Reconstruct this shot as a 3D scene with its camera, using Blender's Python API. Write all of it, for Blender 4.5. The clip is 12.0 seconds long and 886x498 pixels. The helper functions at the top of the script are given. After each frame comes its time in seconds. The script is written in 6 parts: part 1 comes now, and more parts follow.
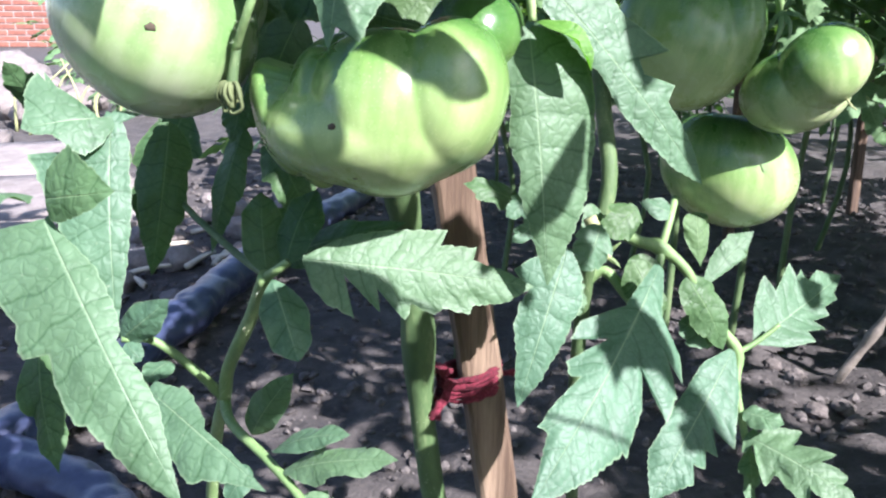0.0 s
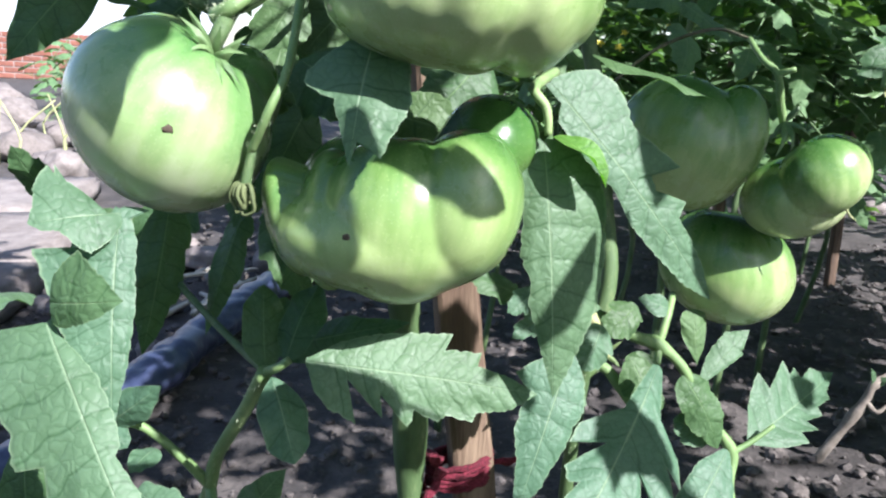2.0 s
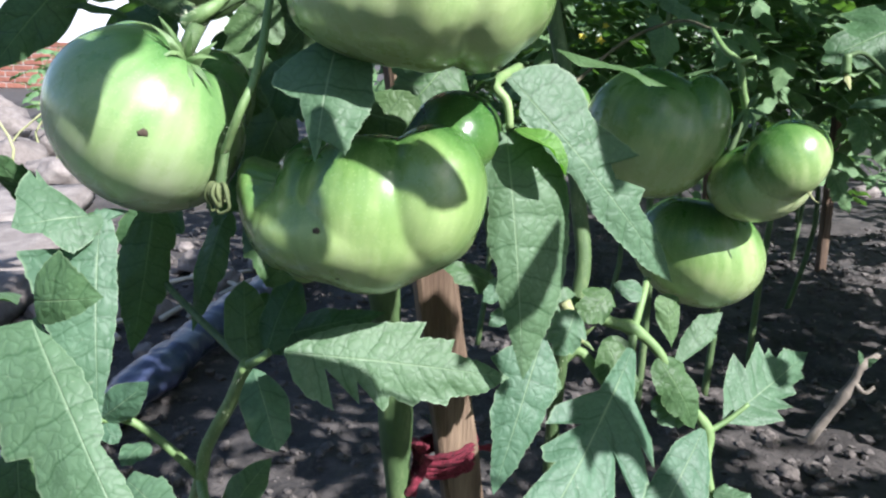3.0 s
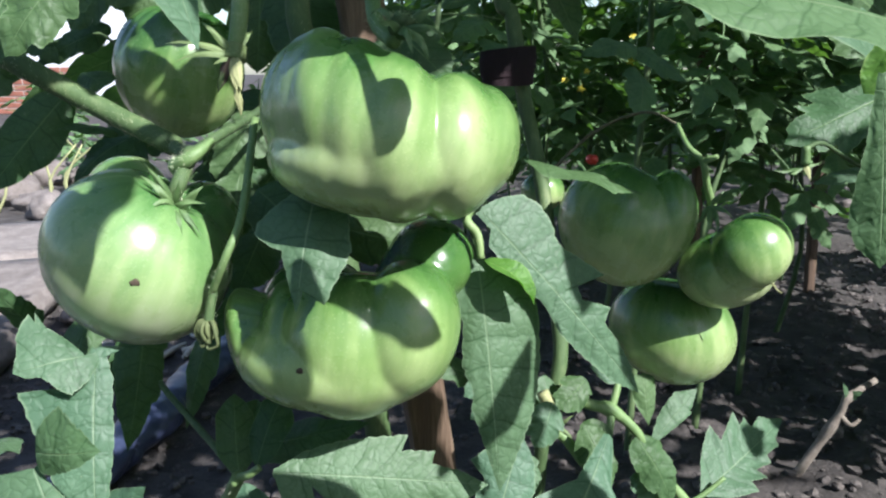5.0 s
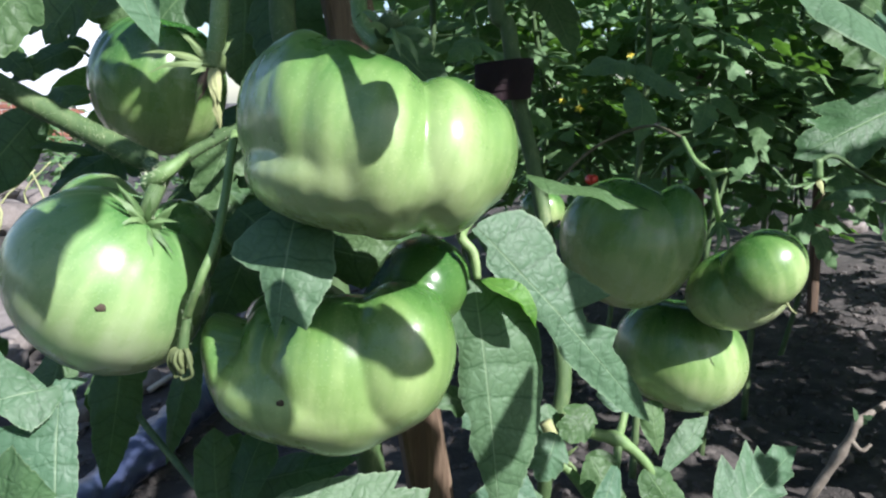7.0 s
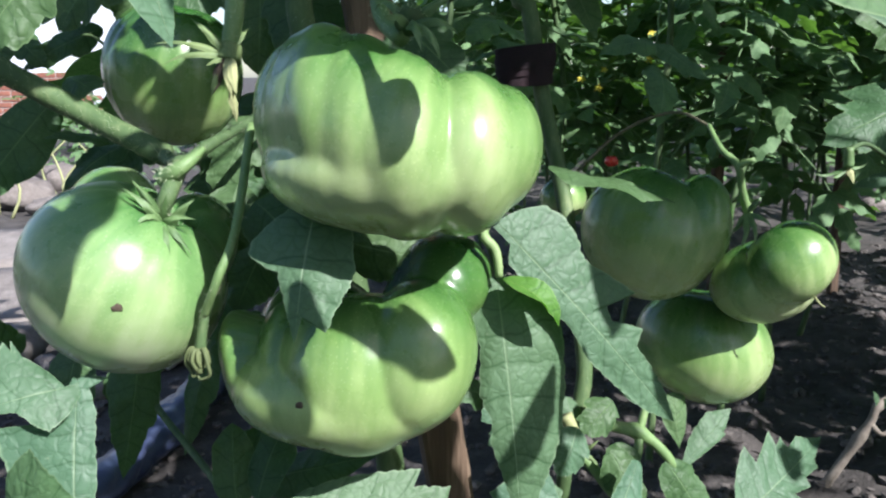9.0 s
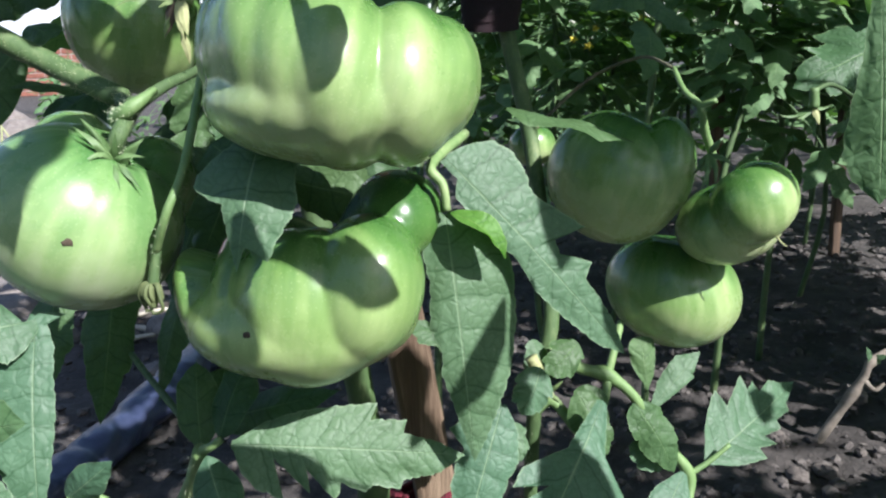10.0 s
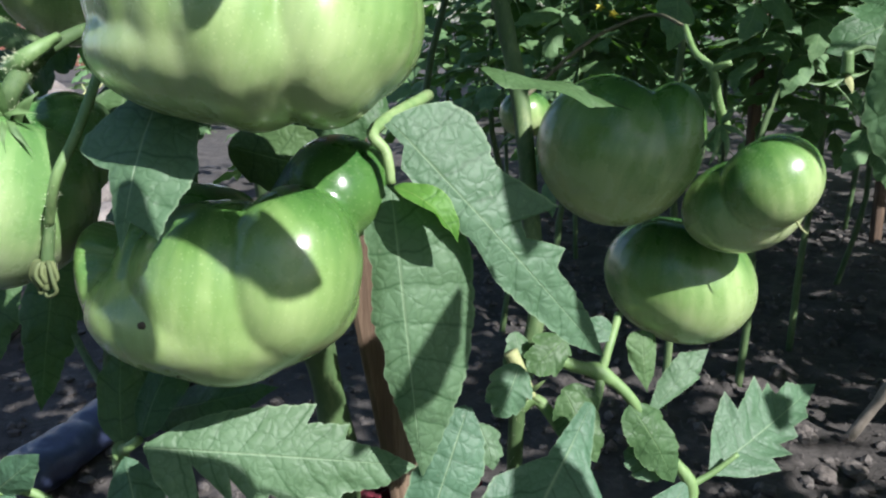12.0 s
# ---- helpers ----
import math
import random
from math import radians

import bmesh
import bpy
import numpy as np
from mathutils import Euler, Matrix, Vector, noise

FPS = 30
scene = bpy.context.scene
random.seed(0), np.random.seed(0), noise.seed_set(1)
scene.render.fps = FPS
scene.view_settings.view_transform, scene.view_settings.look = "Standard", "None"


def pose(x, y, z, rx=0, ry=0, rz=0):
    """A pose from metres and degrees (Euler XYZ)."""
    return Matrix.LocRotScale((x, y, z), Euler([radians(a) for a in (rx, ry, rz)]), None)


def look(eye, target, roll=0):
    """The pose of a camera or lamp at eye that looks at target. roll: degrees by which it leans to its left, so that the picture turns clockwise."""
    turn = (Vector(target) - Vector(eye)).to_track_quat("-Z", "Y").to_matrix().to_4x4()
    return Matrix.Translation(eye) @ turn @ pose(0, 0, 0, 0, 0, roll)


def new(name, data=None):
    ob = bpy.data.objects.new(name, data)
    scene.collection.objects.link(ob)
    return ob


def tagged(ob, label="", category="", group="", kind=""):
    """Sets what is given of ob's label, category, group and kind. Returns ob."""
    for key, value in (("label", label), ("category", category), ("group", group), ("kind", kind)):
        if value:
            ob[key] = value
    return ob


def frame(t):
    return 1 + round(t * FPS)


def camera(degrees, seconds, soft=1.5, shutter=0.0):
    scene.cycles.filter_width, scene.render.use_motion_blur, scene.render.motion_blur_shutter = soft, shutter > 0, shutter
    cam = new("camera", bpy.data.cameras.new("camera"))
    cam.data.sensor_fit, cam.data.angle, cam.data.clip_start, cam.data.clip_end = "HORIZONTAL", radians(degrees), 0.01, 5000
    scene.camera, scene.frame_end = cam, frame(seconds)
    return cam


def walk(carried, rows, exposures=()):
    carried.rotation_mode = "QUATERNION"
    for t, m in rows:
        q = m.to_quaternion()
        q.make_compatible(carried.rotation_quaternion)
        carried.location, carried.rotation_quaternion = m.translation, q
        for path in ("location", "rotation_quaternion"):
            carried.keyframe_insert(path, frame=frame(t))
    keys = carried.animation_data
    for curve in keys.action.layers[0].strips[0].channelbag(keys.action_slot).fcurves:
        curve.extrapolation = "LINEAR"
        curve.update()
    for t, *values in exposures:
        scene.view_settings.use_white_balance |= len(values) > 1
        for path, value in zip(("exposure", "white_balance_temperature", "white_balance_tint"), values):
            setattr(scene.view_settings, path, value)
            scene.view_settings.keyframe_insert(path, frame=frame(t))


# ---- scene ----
cam = camera(59.4, 12.0, 2.3)
METRES, EYE, TILT, LEAN, TURN = 0.31, 0.463, -17.0, 0.0, 0.0
ROWS = [
    (0.0, 0.0, 0.0, 0.0, -0.0, -0.0, 0.0),
    (0.5, -0.0277, -0.0097, 0.0275, -0.65, 2.1, -1.53),
    (1.0, -0.0077, -0.0139, 0.0524, -1.39, 3.33, -2.13),
    (1.5, -0.0301, 0.0077, 0.0523, -1.71, 3.62, -2.11),
    (2.0, -0.0362, 0.0074, 0.0683, -1.68, 3.51, -2.29),
    (2.5, -0.0186, 0.0003, 0.0463, -1.49, 3.32, -1.16),
    (4.5, 0.0101, -0.1292, 0.176, -2.02, 3.66, 0.03),
    (5.0, 0.0178, -0.0963, 0.1942, -2.02, 4.2, 0.81),
    (5.5, -0.0053, -0.052, 0.1949, -2.34, 4.56, -0.24),
    (6.0, -0.0072, -0.0573, 0.2124, -2.14, 4.55, 0.49),
    (6.5, 0.0502, -0.0613, 0.1927, -1.9, 5.45, 2.01),
    (7.0, 0.0264, -0.0268, 0.1924, -2.06, 6.1, 1.36),
    (9.0, 0.0206, -0.0084, 0.2197, -0.97, 4.27, 1.15),
    (9.5, 0.0377, 0.003, 0.1951, 1.15, 4.1, 2.31),
    (10.0, 0.0885, -0.0193, 0.1742, -0.23, 2.27, 1.86),
    (10.5, 0.0601, -0.0296, 0.2104, -0.58, 0.03, 0.51),
    (11.0, 0.0536, 0.0301, 0.1904, 1.24, 0.4, 1.48),
    (11.5, 0.1242, 0.1084, 0.1677, 2.9, 0.09, 2.03),
    (12.0, 0.1778, 0.1183, 0.1816, 2.28, 0.59, 0.5),
]
EXPOSURES = [(0.0, 2.14, 5920, 22), (0.5, 2.06, 5920, 20), (1.0, 1.99, 5960, 18), (1.5, 1.9, 5960, 18), (2.5, 1.7, 5980, 16), (4.5, 1.34, 6020, 14), (9.0, 1.38, 6020, 14), (12.0, 1.25, 6080, 12)]
walk(cam, [(t, pose(0, 0, EYE, TILT, LEAN, TURN) @ pose(METRES * x, METRES * y, METRES * z, 90 + pitch, roll, yaw)) for t, x, y, z, yaw, pitch, roll in ROWS], EXPOSURES)

# ---- light: high summer sun from behind the camera, clear sky ----
SUN_ELEVATION, SUN_AZIMUTH = 42.0, 136.0   # azimuth: degrees clockwise from +y
world = bpy.data.worlds.new("sky")
scene.world = world
world.use_nodes = True
wn = world.node_tree.nodes
sky = wn.new("ShaderNodeTexSky")
sky.sky_type, sky.sun_disc = "NISHITA", False
sky.sun_elevation, sky.sun_rotation = radians(SUN_ELEVATION), radians(SUN_AZIMUTH)
wn["Background"].inputs["Strength"].default_value = 0.084
world.node_tree.links.new(sky.outputs[0], wn["Background"].inputs["Color"])
sun = new("sun", bpy.data.lights.new("sun", "SUN"))
sun.data.energy, sun.data.angle, sun.data.color = 5.0, radians(0.6), (1.0, 0.96, 0.9)
sun_way = Vector((math.sin(radians(SUN_AZIMUTH)) * math.cos(radians(SUN_ELEVATION)), math.cos(radians(SUN_AZIMUTH)) * math.cos(radians(SUN_ELEVATION)), math.sin(radians(SUN_ELEVATION))))
sun.matrix_world = look(sun_way * 10, (0, 0, 0))


# ---- materials ----
class Mat:
    """Small helper to wire a procedural material."""

    def __init__(self, name):
        self.m = bpy.data.materials.new(name)
        self.m.use_nodes = True
        self.t = self.m.node_tree
        self.bsdf = self.t.nodes["Principled BSDF"]

    def node(self, kind, **inputs):
        n = self.t.nodes.new(kind)
        for key, value in inputs.items():
            self.put(n.inputs[key.replace("_", " ")], value)
        return n

    def put(self, socket, value):
        if isinstance(value, bpy.types.NodeSocket):
            self.t.links.new(value, socket)
        else:
            socket.default_value = value

    def coords(self, which="Object"):
        return self.node("ShaderNodeTexCoord").outputs[which]

    def noise(self, vector, scale, detail=4.0, rough=0.55):
        return self.node("ShaderNodeTexNoise", Vector=vector, Scale=scale, Detail=detail, Roughness=rough).outputs["Fac"]

    def ramp(self, fac, stops):
        n = self.node("ShaderNodeValToRGB", Fac=fac)
        e = n.color_ramp.elements
        while len(e) < len(stops):
            e.new(0.5)
        for el, (at, c) in zip(e, stops):
            el.position = at
            el.color = (*c, 1) if isinstance(c, tuple) else (c, c, c, 1)
        return n.outputs["Color"]

    def mix(self, fac, a, b, blend="MIX"):
        n = self.t.nodes.new("ShaderNodeMix")
        n.data_type, n.blend_type = "RGBA", blend
        self.put(n.inputs[0], fac)
        for sock, v in ((n.inputs[6], a), (n.inputs[7], b)):
            self.put(sock, (*v, 1) if isinstance(v, tuple) else v)
        return n.outputs[2]

    def math(self, op, a, b=0.0, c=0.0):
        n = self.t.nodes.new("ShaderNodeMath")
        n.operation = op
        for k, v in enumerate((a, b, c)):
            self.put(n.inputs[k], v)
        return n.outputs[0]

    def bump(self, height, strength=0.3, distance=0.001):
        self.put(self.bsdf.inputs["Normal"], self.node("ShaderNodeBump", Height=height, Strength=strength, Distance=distance).outputs[0])

    def set(self, color=None, rough=None, **more):
        if color is not None:
            self.put(self.bsdf.inputs["Base Color"], (*color, 1) if isinstance(color, tuple) else color)
        if rough is not None:
            self.put(self.bsdf.inputs["Roughness"], rough)
        for k, v in more.items():
            self.put(self.bsdf.inputs[k.replace("_", " ")], v)
        return self

    def rnd(self):
        return self.node("ShaderNodeObjectInfo").outputs["Random"]


VEINS = 9


def leaf_material(name, light, dark, vein, thru=0.3, rough=0.5):
    """Leaf blade: pale midrib and rim, side veins along the blade's own coordinates with crease shade painted in,
    blotches, quilted relief, light coming through.
    """
    k = Mat(name)
    uv = k.node("ShaderNodeSeparateXYZ", Vector=k.coords("UV"))
    ob = k.coords("Object")
    u, v = uv.outputs[0], k.math("ABSOLUTE", k.math("SUBTRACT", uv.outputs[1], 0.5))
    blot = k.noise(ob, 45.0, 5.0)
    base = k.mix(k.ramp(blot, [(0.3, 0.0), (0.72, 1.0)]), dark, light)
    base = k.mix(k.math("MULTIPLY", k.rnd(), 0.45), base, k.mix(0.5, base, (0.16, 0.21, 0.06)))
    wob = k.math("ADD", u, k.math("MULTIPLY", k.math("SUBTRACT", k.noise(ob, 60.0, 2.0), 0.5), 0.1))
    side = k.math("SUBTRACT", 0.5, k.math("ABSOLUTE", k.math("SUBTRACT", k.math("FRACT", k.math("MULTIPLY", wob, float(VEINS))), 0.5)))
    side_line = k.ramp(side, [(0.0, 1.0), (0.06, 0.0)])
    mid_line = k.ramp(v, [(0.0, 1.0), (0.02, 0.0)])
    rim = k.ramp(v, [(0.475, 0.0), (0.492, 1.0)])
    warp = k.node("ShaderNodeVectorMath", Vector=ob)
    warp.operation = "ADD"
    jit = k.node("ShaderNodeTexNoise", Vector=ob, Scale=170.0)
    small = k.node("ShaderNodeVectorMath", Vector=jit.outputs["Color"])
    small.operation = "SCALE"
    small.inputs["Scale"].default_value = 0.006
    k.t.links.new(small.outputs[0], warp.inputs[1])
    fine = k.node("ShaderNodeTexVoronoi", Vector=warp.outputs[0], Scale=240.0)
    fine.feature = "DISTANCE_TO_EDGE"
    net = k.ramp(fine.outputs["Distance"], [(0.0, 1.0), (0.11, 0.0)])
    # shade of the sunken creases, painted dark along side veins and fine net
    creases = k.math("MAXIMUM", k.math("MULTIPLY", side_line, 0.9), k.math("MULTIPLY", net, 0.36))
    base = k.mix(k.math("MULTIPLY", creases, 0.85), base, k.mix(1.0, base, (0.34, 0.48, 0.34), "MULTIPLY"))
    base = k.mix(k.math("MULTIPLY", k.math("MAXIMUM", mid_line, k.math("MULTIPLY", rim, 0.7)), 0.8), base, vein)
    speck = k.ramp(k.noise(ob, 420.0, 2.0), [(0.7, 0.0), (0.76, 1.0)])
    base = k.mix(k.math("MULTIPLY", speck, 0.25), base, (0.32, 0.36, 0.26))
    k.set(base, k.ramp(k.noise(ob, 90.0, 3.0), [(0.2, rough - 0.05), (0.8, rough + 0.08)]), Specular_IOR_Level=0.32)
    pillow = k.ramp(side, [(0.0, 0.0), (0.2, 0.75), (0.5, 1.0)])
    puff = k.ramp(fine.outputs["Distance"], [(0.0, 0.0), (0.3, 0.8), (0.7, 1.0)])
    rise = k.math("ADD", k.math("MULTIPLY", puff, 0.24), k.math("MULTIPLY", pillow, 0.16))
    rise = k.math("ADD", rise, k.math("ADD", k.math("MULTIPLY", k.noise(ob, 420.0, 3.0), 0.12), k.math("MULTIPLY", k.noise(ob, 130.0, 2.0), 0.3)))
    k.bump(k.math("SUBTRACT", rise, k.math("MULTIPLY", mid_line, 0.2)), 0.75, 0.0012)
    tr = k.node("ShaderNodeBsdfTranslucent", Color=k.mix(1.0, base, (0.75, 1.0, 0.25), "MULTIPLY"))
    mixer = k.node("ShaderNodeMixShader", Fac=thru)
    k.t.links.new(k.bsdf.outputs[0], mixer.inputs[1])
    k.t.links.new(tr.outputs[0], mixer.inputs[2])
    k.t.links.new(mixer.outputs[0], k.t.nodes["Material Output"].inputs["Surface"])
    return k.m


def tomato_material(name, pale, shoulder, green=0.0):
    """Unripe skin: darker green shoulders streaking down into a pale green bottom, fine pale dots, waxy gloss."""
    k = Mat(name)
    ob = k.coords("Object")
    uv = k.node("ShaderNodeSeparateXYZ", Vector=k.coords("UV"))
    around, down = uv.outputs[0], uv.outputs[1]
    ring = k.node("ShaderNodeCombineXYZ", X=k.math("MULTIPLY", around, 15.0), Y=k.math("MULTIPLY", down, 1.5))
    streak = k.noise(ring.outputs[0], 1.0, 4.0, 0.6)
    patch = k.noise(ob, 38.0, 3.0)
    level = k.math("ADD", k.math("SUBTRACT", down, green), k.math("ADD", k.math("MULTIPLY", k.math("SUBTRACT", streak, 0.5), 0.7), k.math("MULTIPLY", k.math("SUBTRACT", patch, 0.5), 0.3)))
    col = k.ramp(level, [(0.1, shoulder[0]), (0.3, shoulder[1]), (0.46, shoulder[2]), (0.64, pale[0]), (0.92, pale[1])])
    dots = k.node("ShaderNodeTexVoronoi", Vector=ob, Scale=750.0)
    col = k.mix(k.math("MULTIPLY", k.ramp(dots.outputs["Distance"], [(0.12, 1.0), (0.22, 0.0)]), 0.16), col, (0.6, 0.68, 0.4))
    dust = k.ramp(k.noise(ob, 900.0, 2.0), [(0.62, 0.0), (0.7, 1.0)])
    col = k.mix(k.math("MULTIPLY", dust, k.math("MULTIPLY", k.ramp(down, [(0.6, 0.0), (0.85, 1.0)]), 0.4)), col, (0.62, 0.62, 0.46))
    k.set(col, k.ramp(k.noise(ob, 70.0, 4.0), [(0.3, 0.22), (0.75, 0.36)]), Specular_IOR_Level=0.4, Coat_Weight=0.25, Coat_Roughness=0.14)
    k.set(Subsurface_Weight=0.06, Subsurface_Radius=(0.004, 0.006, 0.002), Subsurface_Scale=0.6)
    k.bump(k.math("ADD", k.noise(ob, 900.0, 2.0), k.math("MULTIPLY", k.noise(ob, 120.0, 2.0), 1.5)), 0.06, 0.0006)
    return k.m


def plain(name, stops, scale, rough=0.8, bump=0.4, depth=0.002, second=None, stretch=(1, 1, 1), metal=0.0):
    """Generic two-scale mottled surface."""
    k = Mat(name)
    ob = k.node("ShaderNodeMapping", Vector=k.coords("Object"), Scale=stretch).outputs[0]
    a = k.noise(ob, scale, 6.0, 0.6)
    b = k.noise(ob, scale * 6.3, 5.0, 0.65)
    f = k.math("ADD", k.math("MULTIPLY", a, 0.62), k.math("MULTIPLY", b, 0.38))
    f = k.math("ADD", f, k.math("MULTIPLY", k.math("SUBTRACT", k.rnd(), 0.5), 0.14))
    col = k.ramp(f, stops)
    k.set(col, k.ramp(b, [(0.3, rough - 0.1), (0.7, min(1.0, rough + 0.1))]), Metallic=metal)
    k.bump(f, bump, depth)
    return k.m


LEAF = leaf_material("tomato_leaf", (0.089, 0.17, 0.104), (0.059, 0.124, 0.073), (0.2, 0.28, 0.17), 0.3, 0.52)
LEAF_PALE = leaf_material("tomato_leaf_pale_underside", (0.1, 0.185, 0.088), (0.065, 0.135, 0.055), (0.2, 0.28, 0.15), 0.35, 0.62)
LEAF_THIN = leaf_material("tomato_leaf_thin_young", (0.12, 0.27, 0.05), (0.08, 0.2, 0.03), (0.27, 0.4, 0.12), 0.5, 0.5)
# darker copy for inner leaves: their shade is put into the colour
LEAF_SHADED = leaf_material("tomato_leaf_shaded", (0.062, 0.13, 0.058), (0.035, 0.085, 0.033), (0.13, 0.21, 0.09), 0.28, 0.52)
# paler, yellower copy: brightness and haze of the rows behind put into colour
LEAF_ROW = leaf_material("tomato_leaf_rows_lightened", (0.15, 0.26, 0.12), (0.085, 0.17, 0.075), (0.22, 0.32, 0.16), 0.36, 0.6)
TOMATO = tomato_material("unripe_tomato_skin", ((0.275, 0.355, 0.155), (0.365, 0.425, 0.225)), ((0.026, 0.082, 0.018), (0.062, 0.14, 0.034), (0.145, 0.235, 0.076)))
TOMATO_RIBBED = tomato_material("unripe_tomato_skin_ribbed", ((0.265, 0.355, 0.14), (0.36, 0.425, 0.215)), ((0.023, 0.076, 0.016), (0.06, 0.135, 0.031), (0.145, 0.232, 0.072)), 0.045)
TOMATO_PALE = tomato_material("unripe_tomato_skin_whitish", ((0.32, 0.385, 0.22), (0.4, 0.44, 0.285)), ((0.05, 0.13, 0.036), (0.115, 0.215, 0.072), (0.215, 0.305, 0.13)))
STEM = plain("green_stem", [(0.3, (0.065, 0.13, 0.04)), (0.55, (0.13, 0.21, 0.075)), (0.75, (0.23, 0.3, 0.13))], 70, 0.6, 0.5, 0.0008, stretch=(1, 1, 0.35))
STEM_OLD = plain("woody_old_stem", [(0.3, (0.02, 0.024, 0.013)), (0.5, (0.06, 0.06, 0.032)), (0.72, (0.15, 0.14, 0.085))], 110, 0.85, 1.0, 0.002, stretch=(1, 1, 0.3))
# darker copy of STEM for dark calyxes and stems, whose shade it paints in
STEM_DARK = plain("green_stem_darkened", [(0.3, (0.022, 0.048, 0.014)), (0.55, (0.055, 0.1, 0.032)), (0.75, (0.15, 0.19, 0.085))], 85, 0.75, 0.5, 0.001, stretch=(1, 1, 0.3))
SEPAL = plain("green_sepal", [(0.3, (0.04, 0.09, 0.025)), (0.7, (0.11, 0.18, 0.065))], 160, 0.6, 0.5, 0.0008)
SEPAL_OLD = plain("withered_sepal", [(0.3, (0.045, 0.065, 0.022)), (0.7, (0.12, 0.145, 0.055))], 160, 0.8, 0.4, 0.0005)
SEPAL_PALE = plain("pale_yellowing_sepal", [(0.3, (0.065, 0.115, 0.035)), (0.7, (0.14, 0.19, 0.07))], 160, 0.7, 0.5, 0.0006)
DRY = plain("withered_petal", [(0.3, (0.19, 0.21, 0.085)), (0.7, (0.33, 0.34, 0.17))], 220, 0.8, 0.4, 0.0005)
HAIR = Mat("pale_hair").set((0.45, 0.5, 0.33), 0.6).m
WOOD = plain("weathered_wood", [(0.32, (0.02, 0.012, 0.007)), (0.5, (0.075, 0.047, 0.028)), (0.68, (0.2, 0.145, 0.095))], 45, 0.88, 1.0, 0.003, stretch=(1, 1, 0.07))
YARN = plain("red_yarn", [(0.32, (0.035, 0.003, 0.007)), (0.52, (0.135, 0.009, 0.023)), (0.7, (0.27, 0.035, 0.06))], 700, 0.98, 1.0, 0.0015)
YARN_DARK = plain("dark_maroon_cloth", [(0.3, (0.006, 0.0022, 0.004)), (0.7, (0.018, 0.006, 0.009))], 250, 0.95, 0.8, 0.001)
SOIL = plain("dry_garden_soil", [(0.3, (0.012, 0.0105, 0.0095)), (0.5, (0.034, 0.03, 0.027)), (0.7, (0.085, 0.075, 0.068))], 16, 0.95, 1.0, 0.014)
CLOD = plain("soil_clod", [(0.28, (0.018, 0.016, 0.0145)), (0.5, (0.05, 0.044, 0.04)), (0.74, (0.14, 0.124, 0.112))], 60, 0.95, 1.0, 0.003)
CLOD_PALE = plain("dry_pale_clod", [(0.28, (0.05, 0.042, 0.037)), (0.5, (0.1, 0.086, 0.076)), (0.74, (0.2, 0.175, 0.155))], 80, 0.95, 1.0, 0.003)
STONE = plain("pale_stone", [(0.3, (0.085, 0.072, 0.064)), (0.5, (0.155, 0.135, 0.122)), (0.72, (0.25, 0.225, 0.205))], 22, 0.95, 1.0, 0.01)
FILM = plain("dark_blue_plastic", [(0.3, (0.014, 0.019, 0.042)), (0.55, (0.036, 0.046, 0.09)), (0.8, (0.15, 0.16, 0.2))], 20, 0.38, 0.4, 0.003)
STRAW = plain("bleached_straw", [(0.3, (0.3, 0.27, 0.21)), (0.7, (0.5, 0.46, 0.38))], 80, 0.85, 0.5, 0.001)
TWIG = plain("dry_twig", [(0.3, (0.07, 0.058, 0.045)), (0.7, (0.22, 0.19, 0.155))], 90, 0.9, 0.6, 0.001)
BRICK = plain("red_brick", [(0.3, (0.13, 0.05, 0.034)), (0.55, (0.23, 0.09, 0.06)), (0.75, (0.3, 0.14, 0.095))], 12, 0.9, 0.5, 0.003)
MORTAR = plain("grey_mortar", [(0.3, (0.25, 0.24, 0.22)), (0.7, (0.4, 0.38, 0.35))], 20, 0.95, 0.5, 0.003)
WHITEWASH = plain("white_wash", [(0.3, (0.5, 0.53, 0.58)), (0.7, (0.62, 0.65, 0.7))], 3, 0.85, 0.3, 0.003)
YELLOW = plain("yellow_petal", [(0.3, (0.5, 0.42, 0.03)), (0.7, (0.65, 0.56, 0.06))], 200, 0.6, 0.3, 0.0004)
RED = plain("ripe_red_skin", [(0.3, (0.4, 0.02, 0.012)), (0.7, (0.55, 0.05, 0.03))], 60, 0.25, 0.1, 0.0004)
SPOT = plain("brown_scab", [(0.3, (0.025, 0.018, 0.012)), (0.7, (0.07, 0.05, 0.03))], 400, 0.9, 0.6, 0.0005)


# ---- building helpers ----
def mesh_of(name, bm, material, smooth=True):
    me = bpy.data.meshes.new(name)
    bm.to_mesh(me)
    bm.free()
    me.materials.append(material)
    if smooth:
        me.polygons.foreach_set("use_smooth", [True] * len(me.polygons))
    return me


def part(name, bm, material, parent, label="", smooth=True):
    """One mesh object under a thing or under a part; its mesh is in world metres unless the parent is turned."""
    ob = new(name, mesh_of(name, bm, material, smooth))
    ob.parent = parent
    if parent is not None:
        base = parent.matrix_basis if parent.parent is None else parent.parent.matrix_basis
        ob.matrix_parent_inverse = base.inverted() if parent.parent is None else Matrix()
    return tagged(ob, label)


def thing(name, at, label, category, group="", kind=""):
    ob = new(name)
    ob.matrix_basis = Matrix.Translation(at)
    ob.empty_display_size = 0.02
    return tagged(ob, label, category, group, kind)


